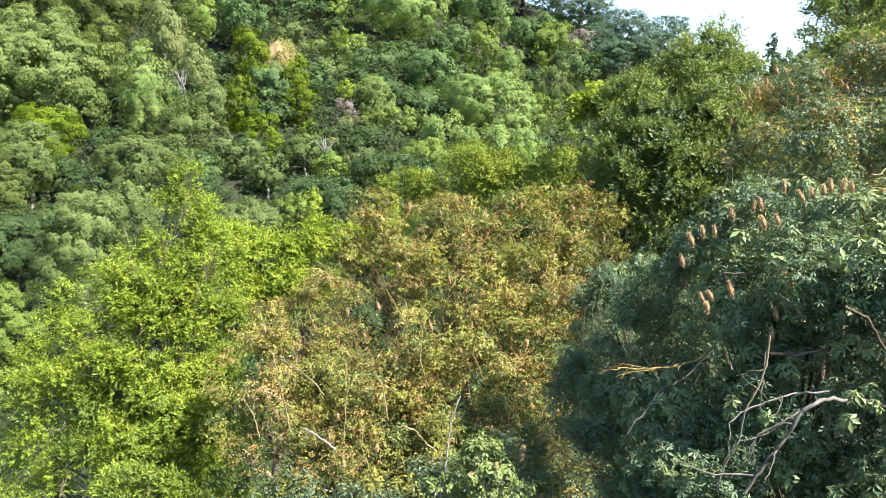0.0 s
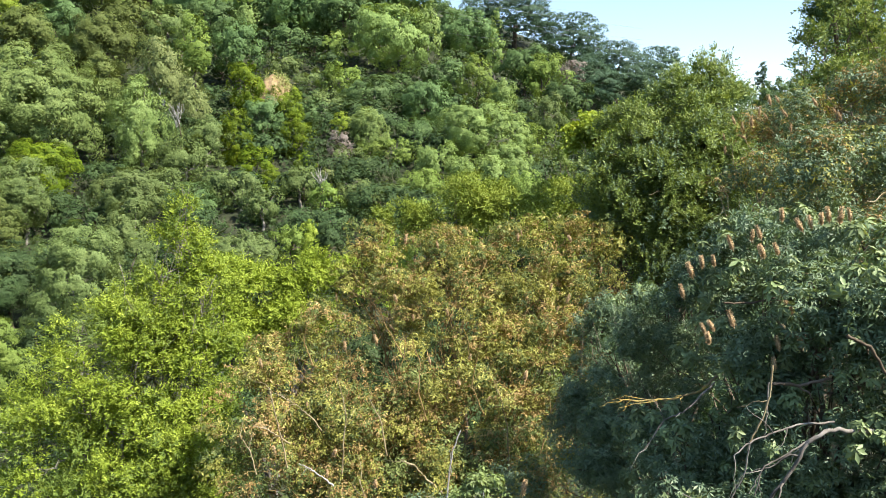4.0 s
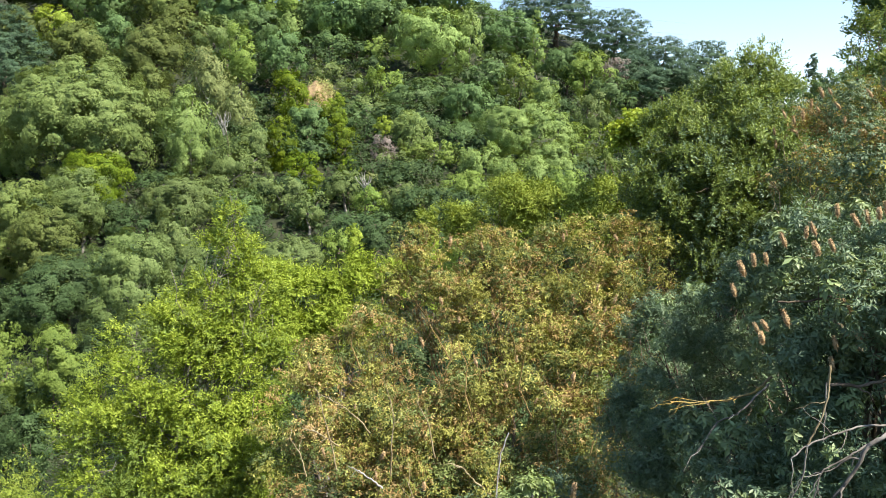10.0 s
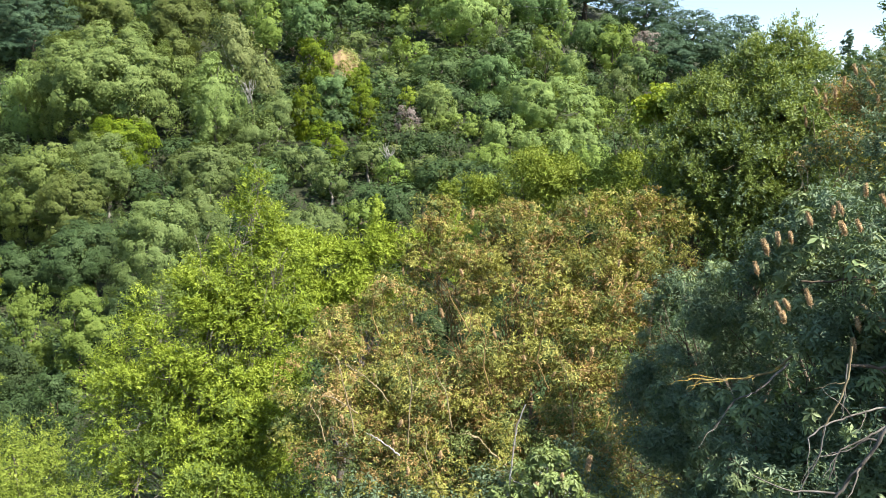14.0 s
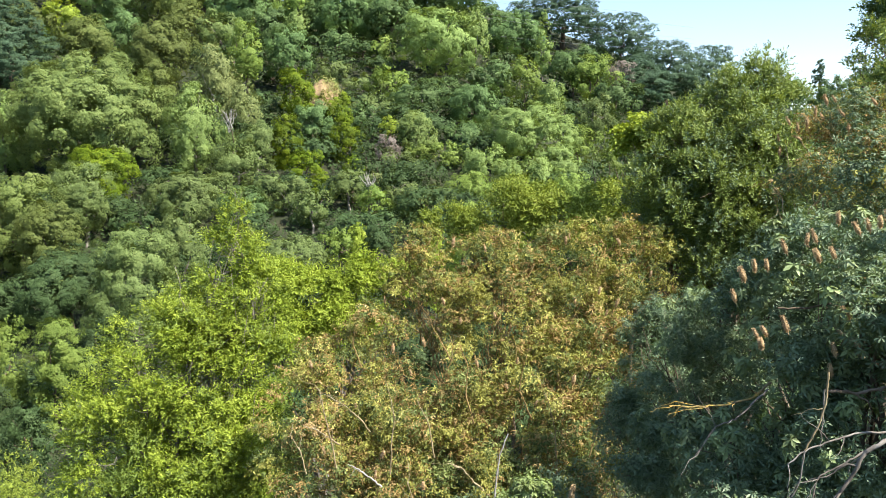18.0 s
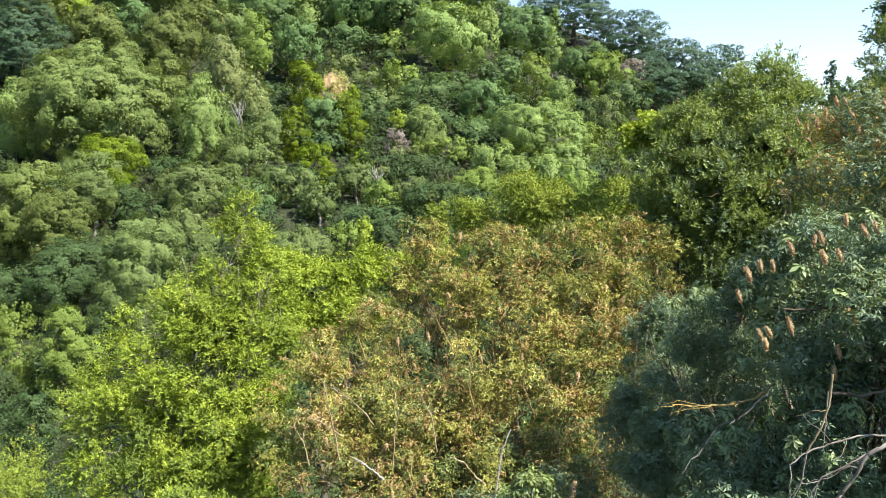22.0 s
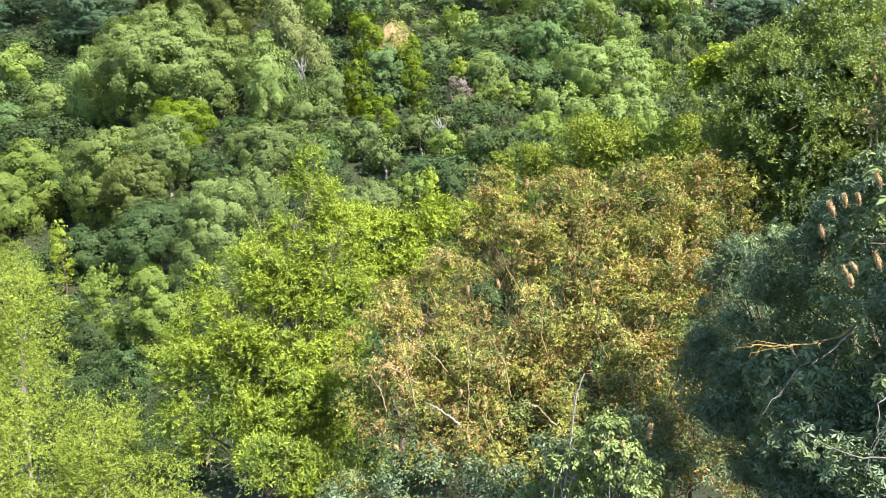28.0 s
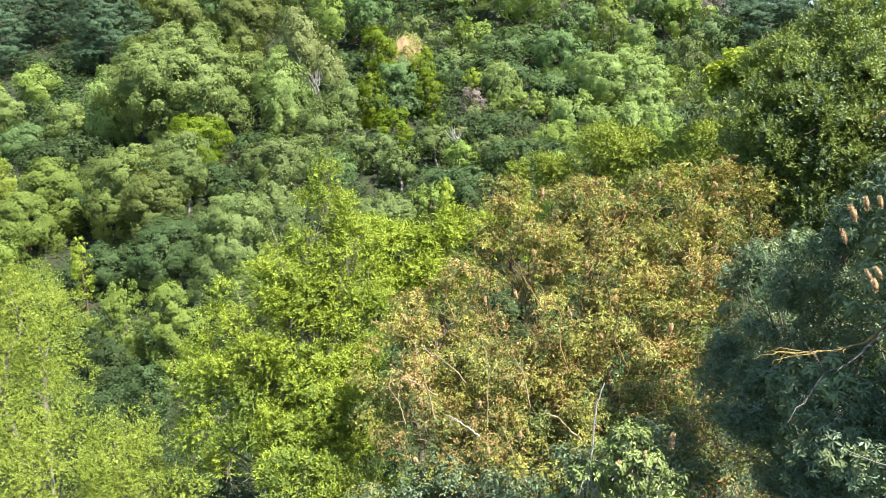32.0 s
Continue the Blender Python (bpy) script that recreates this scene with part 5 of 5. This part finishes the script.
LOBES = [
    (10.92, 17.57, 18.60, 0.88, 0.79, 0.81), (10.82, 16.39, 17.51, 1.02, 0.92, 0.77), (11.01, 16.58, 18.84, 1.60, 1.44, 1.28), (12.66, 16.02, 19.65, 1.86, 1.67, 2.23),
    (11.37, 13.05, 16.20, 1.68, 1.51, 2.42), (11.08, 15.31, 17.38, 1.44, 1.30, 1.56), (10.07, 15.80, 16.55, 1.55, 1.39, 1.18), (10.50, 14.56, 15.50, 1.51, 1.36, 1.40),
    (10.31, 16.46, 17.63, 0.77, 0.69, 0.83), (10.44, 16.00, 18.02, 1.24, 1.12, 0.99), (8.17, 14.03, 18.52, 0.62, 0.55, 0.62), (8.56, 14.03, 17.86, 0.93, 0.84, 0.93), (7.95, 14.03, 17.91, 0.51, 0.46, 0.51), (7.74, 14.03, 17.44, 0.46, 0.41, 0.46), (8.15, 13.53, 16.95, 0.77, 0.69, 0.77), (7.68, 13.53, 16.99, 0.53, 0.47, 0.53), (9.13, 14.53, 18.46, 0.91, 0.82, 0.91),
    (11.56, 15.38, 18.10, 1.44, 1.30, 1.56),
]
bay_tree_root = near_tree("bay_tree", "tall dark leafy bay tree at the edge of the slope", "tree", 11.28, 13.56, LOBES, 19, [(L["leafy"], 3, "crown", ""), (L["oak"], 1.4, "dark_leaves", "darker green leaves")], "shoot", 11500, 7, 0.22, 0.085, "brown", 0.22, 5, 0.009, wide=0.4, skin=0.7, clumps=11, clump=0.3, lift=0.6, droop=0.2)
LOBES = [
    (12.50, 21.03, 20.34, 0.86, 0.77, 0.86), (12.12, 21.03, 19.88, 0.48, 0.43, 0.48), (12.97, 21.03, 19.79, 1.13, 1.01, 1.13), (12.07, 20.53, 19.32, 0.72, 0.65, 0.72), (13.27, 21.03, 20.92, 1.33, 1.20, 1.33),
]
near_tree("oak_tree", "tall dark oak behind the bay tree", "tree", 12.9, 21.0, LOBES, 25, [(L["oak"], 1, "crown", "")], "shoot", 2600, 7, 0.3, 0.12, "brown", 0.2, 3, 0.01, wide=0.42, lift=0.5, droop=0.2)
# two oaks out of view, added only to block sun from the near buckeye
for x, y, top, seed in ((10.6, 2.0, 22.6, 281), (13.5, 5.0, 23.0, 283)):
    tree("oak", "oak_tree", "unseen oak added to shade the near buckeye", x, y, top, 3.0, 9.0, seed, "oaks beside the terrace", 0.22)
LOBES = [
    (3.20, 6.08, 15.27, 0.63, 0.56, 0.24), (3.54, 5.62, 15.21, 0.45, 0.41, 0.32), (2.93, 6.53, 14.77, 0.52, 0.47, 0.36), (2.90, 7.37, 14.26, 0.59, 0.53, 0.62),
    (3.19, 5.85, 14.51, 0.62, 0.55, 0.45), (3.47, 5.13, 14.65, 0.50, 0.45, 0.44), (2.70, 6.10, 13.84, 0.69, 0.62, 0.57), (2.56, 7.68, 13.43, 0.49, 0.44, 0.80),
    (3.11, 5.24, 13.86, 0.65, 0.59, 0.54), (3.42, 4.63, 14.05, 0.51, 0.46, 0.49), (2.40, 5.63, 13.24, 0.70, 0.63, 0.49), (2.79, 4.90, 13.40, 0.62, 0.56, 0.41),
    (2.09, 7.02, 12.82, 0.49, 0.44, 0.74), (3.84, 4.67, 14.60, 0.51, 0.46, 0.78), (3.30, 4.89, 13.11, 0.67, 0.61, 0.38), (2.81, 5.69, 12.68, 0.72, 0.65, 0.38),
]
LOBES += [
    (2.60, 8.75, 13.72, 0.45, 0.40, 0.59), (2.16, 8.25, 12.90, 0.50, 0.45, 0.66), (2.49, 6.98, 12.83, 0.57, 0.51, 0.63), (3.16, 5.12, 14.99, 0.41, 0.37, 0.25),
    (3.34, 4.81, 15.09, 0.35, 0.32, 0.23), (3.03, 5.44, 15.02, 0.35, 0.31, 0.24),
]
# sprigs in a paler colour imitate sunlit foliage on the chosen lobes
buckeye_tree_root = near_tree("buckeye_tree", "shaded blue-green buckeye with upright seed spikes", "tree", 3.48, 5.58, LOBES, 20, [(L["buckeye"], 1, "crown", "")], "palm", 12000, 3, 0.08, 0.058, "brown", 0.10, 6, 0.005, skin=0.75, fingers=5, wide=0.28, picked=700, picked_size=0.086, picked_leaf=L["lit_pale"], picked_lobes=[0, 1, 2, 4, 5, 6, 8, 9, 10, 11, 13, 14, 15, 19, 20, 21])
bough(buckeye_tree_root, "bough", [(3.23, 4.43, 14.26), (2.96, 4.43, 14.32), (2.76, 4.43, 14.33), (2.60, 4.43, 14.25), (2.53, 4.43, 14.08), (2.41, 4.43, 13.91), (2.28, 4.43, 13.68)], 0.017, 0.009, "grey", 31, "bare grey bough", 4)
bough(buckeye_tree_root, "bough", [(2.83, 4.53, 14.34), (2.61, 4.53, 14.33), (2.43, 4.53, 14.27), (2.28, 4.53, 14.21), (2.18, 4.53, 14.12)], 0.008, 0.004, "grey", 32, "", 3)
bough(buckeye_tree_root, "bough", [(2.28, 4.53, 14.21), (2.26, 4.53, 14.00), (2.17, 4.53, 13.81), (2.14, 4.53, 13.65)], 0.005, 0.003, "grey", 33, "", 2)
bough(buckeye_tree_root, "bough", [(2.50, 4.73, 14.66), (2.50, 4.73, 14.47), (2.45, 4.73, 14.27), (2.38, 4.73, 14.13)], 0.008, 0.006, "tan", 34, "", 2)
bough(buckeye_tree_root, "bough", [(2.51, 4.78, 14.53), (2.51, 4.78, 14.33), (2.51, 4.78, 14.13)], 0.005, 0.003, "grey", 35, "", 1)
bough(buckeye_tree_root, "bough", [(2.49, 5.53, 14.35), (2.37, 5.53, 14.23), (2.17, 5.53, 14.17), (1.91, 5.53, 14.15), (1.73, 5.53, 14.16)], 0.011, 0.004, "lichen", 36, "lichen-yellow bough", 7)
bough(buckeye_tree_root, "bough", [(2.43, 5.43, 14.33), (2.21, 5.43, 14.10), (2.04, 5.43, 14.03), (1.90, 5.43, 13.78)], 0.007, 0.003, "grey", 37, "", 4)
bough(buckeye_tree_root, "bough", [(2.61, 4.93, 14.47), (2.81, 4.93, 14.46), (2.99, 4.93, 14.50), (3.14, 4.93, 14.47)], 0.012, 0.009, "brown", 38, "", 1)
bough(buckeye_tree_root, "bough", [(3.01, 6.23, 15.32), (2.99, 6.23, 15.46), (3.06, 6.23, 15.54), (3.15, 6.23, 15.52)], 0.013, 0.009, "lichen", 39, "lichen-yellow bough", 0)
bough(buckeye_tree_root, "bough", [(2.74, 4.33, 14.96), (2.89, 4.33, 14.89), (3.04, 4.33, 14.68)], 0.012, 0.009, "brown", 40, "", 1)
bough(buckeye_tree_root, "bough", [(2.63, 4.48, 14.23), (2.49, 4.48, 14.14), (2.35, 4.48, 14.06), (2.31, 4.48, 13.87)], 0.007, 0.004, "grey", 41, "", 3)
bough(buckeye_tree_root, "bough", [(2.42, 5.33, 14.96), (2.63, 5.33, 14.96), (2.84, 5.33, 15.01), (3.06, 5.33, 14.99)], 0.008, 0.005, "brown", 42, "", 3)
for n, tip in enumerate([(2.84, 5.38, 15.61), (3.00, 5.38, 15.54), (3.07, 5.38, 15.56), (3.14, 5.38, 15.59), (3.20, 5.38, 15.61), (3.28, 5.38, 15.60), (3.36, 5.38, 15.62), (2.69, 5.38, 15.48), (2.62, 5.38, 15.46), (2.48, 5.38, 15.40), (2.26, 5.38, 15.26), (2.19, 5.38, 15.19), (2.35, 5.38, 15.27), (2.13, 5.38, 15.04), (2.83, 5.38, 15.36), (2.72, 5.38, 15.34), (3.08, 5.38, 15.12), (3.00, 5.38, 15.04), (2.78, 5.03, 14.98), (2.70, 5.03, 14.73), (2.68, 5.03, 14.59), (2.16, 5.03, 14.85), (2.22, 5.03, 14.87), (2.19, 5.03, 14.78), (2.36, 5.03, 14.90), (2.86, 5.03, 14.79)]):
    spike_at(buckeye_tree_root, tip, 500 + n)
LOBES = [
    (0.83, 6.41, 12.82, 0.33, 0.30, 0.28), (0.48, 6.42, 12.55, 0.23, 0.21, 0.21), (1.03, 6.09, 12.66, 0.27, 0.24, 0.20), (0.20, 6.64, 12.23, 0.19, 0.17, 0.14),
]
buckeye_sapling_root = near_tree("buckeye_sapling", "young buckeye with pale sunlit leaves and white spikes", "shrub", 0.85, 6.42, LOBES, 21, [(L["pallid"], 1, "crown", "")], "palm", 130, 4, 0.06, 0.05, "dead", 0.04, 5, 0.005, spikes=8, picked=110, picked_size=0.072, picked_leaf=L["pallid"])
bough(buckeye_sapling_root, "stem", [(0.42, 6.40, 12.46), (0.48, 6.49, 12.91), (0.53, 6.58, 13.32), (0.61, 6.62, 13.52)], 0.009, 0.005, "dead", 35, "", 2)
LOBES = [
    (-3.66, 9.92, 10.84, 0.45, 0.41, 0.29), (-3.18, 10.44, 10.41, 0.52, 0.47, 0.26),
]
# half of the leaves take a darker colour in place of shade
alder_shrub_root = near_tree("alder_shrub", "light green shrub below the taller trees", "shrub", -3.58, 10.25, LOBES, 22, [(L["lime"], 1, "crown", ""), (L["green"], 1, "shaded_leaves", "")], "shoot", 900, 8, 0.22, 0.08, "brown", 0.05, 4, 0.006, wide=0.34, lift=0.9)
LOBES = [
    (1.11, 8.76, 11.69, 0.88, 0.79, 0.44), (1.99, 8.74, 11.99, 0.79, 0.71, 0.53), (0.19, 8.97, 11.35, 0.78, 0.70, 0.39), (-0.91, 9.34, 10.90, 0.98, 0.88, 0.38),
    (-2.10, 9.89, 10.40, 0.81, 0.73, 0.37),
]
buckeye_shrub_root = near_tree("buckeye_shrub", "low dark green buckeye shrub on the slope", "shrub", 1.77, 8.95, LOBES, 23, [(L["buckeye"], 2, "crown", ""), (L["gold"], 1, "yellowing_leaves", "yellowing leaves")], "palm", 3000, 3, 0.08, 0.055, "tan", 0.06, 4, 0.006, fingers=3, wide=0.45, skin=0.8, inside=0.6)
power_cable((-0.81, 128.31, 43.75), (31.94, 126.83, 39.92))
power_cable((-0.81, 128.22, 43.01), (40.57, 126.27, 37.54))
power_cable((3.86, 127.73, 40.12), (40.92, 126.03, 35.64))
power_cable((4.61, 127.62, 39.39), (40.81, 125.95, 34.90))
power_cable((6.58, 127.19, 36.30), (41.05, 125.79, 33.68))
dead_branches(-23.43, 83.09, 20.38, 1.39, 261)
dead_branches(-6.99, 71.57, 14.18, 1.07, 262)
LOBES = [
    (-0.18, 10.39, 11.31, 0.91, 0.82, 0.62), (0.83, 9.92, 11.44, 0.86, 0.77, 0.66), (1.70, 9.67, 11.72, 0.68, 0.61, 0.64), (2.28, 9.34, 11.79, 0.65, 0.58, 0.65),
    (1.40, 9.14, 11.27, 0.94, 0.84, 0.43), (0.04, 9.72, 10.86, 0.94, 0.84, 0.43), (2.05, 8.63, 11.39, 0.68, 0.61, 0.44),
]
buckeye_shrub_root = near_tree("buckeye_shrub", "dense dull green buckeye shrub under taller boughs", "shrub", 1.08, 9.41, LOBES, 24, [(L["dull"], 2, "crown", ""), (L["tan"], 1, "dry_leaves", "dry tan leaves")], "palm", 3600, 3, 0.08, 0.05, "amber", 0.04, 6, 0.005, fingers=3, wide=0.45, skin=0.8, inside=0.6)
tree("sage_near", "willow_tree", "fine-leaved pale yellow-green willow on the near slope", -9.40, 15.93, 9.69, 0.96, 4.14, 269)


# ---- the rest of the woods, filling the slope between the trees above ----
def fill_woods():
    rng = np.random.default_rng(404)
    kinds = (("fill_oak", "oak_tree", "shade-dark oak filling the wooded slope"), ("fill_green", "broadleaf_tree", "shade-dark young tree filling the wooded slope"),
             ("fill_grey", "grey_green_shrub", "shade-dark shrub filling the wooded slope"), ("fill_oak", "oak_tree", "shade-dark oak filling the wooded slope"))
    y, n = 24.0, 0
    while y < 150:
        step = 4.2 if y < 46 else 4.9 if y < 110 else 5.8
        x = -0.62 * y - 4
        while x < 0.56 * y + 2:
            px, py = x + rng.uniform(-1.6, 1.6), y + rng.uniform(-1.6, 1.6)
            x += step
            free = all((px - a) ** 2 + (py - b) ** 2 > (0.66 * c + 1.0) ** 2 for a, b, c in PLANTED)
            bank = (px - BANK[0]) ** 2 + ((py - BANK[1] + 3) / 2) ** 2 < 16
            if not free or bank or (y < 30 and px > -4):
                continue
            r = rng.uniform(1.9, 2.6) if y < 46 else rng.uniform(2.6, 3.8)
            tall = rng.uniform(2.4, 3.6) if y < 46 else rng.uniform(2.0, 3.6)
            kind, name, label = kinds[rng.integers(4)]
            n += 1
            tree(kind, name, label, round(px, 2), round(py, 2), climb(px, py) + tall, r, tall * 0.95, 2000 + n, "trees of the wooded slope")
        y += step


fill_woods()
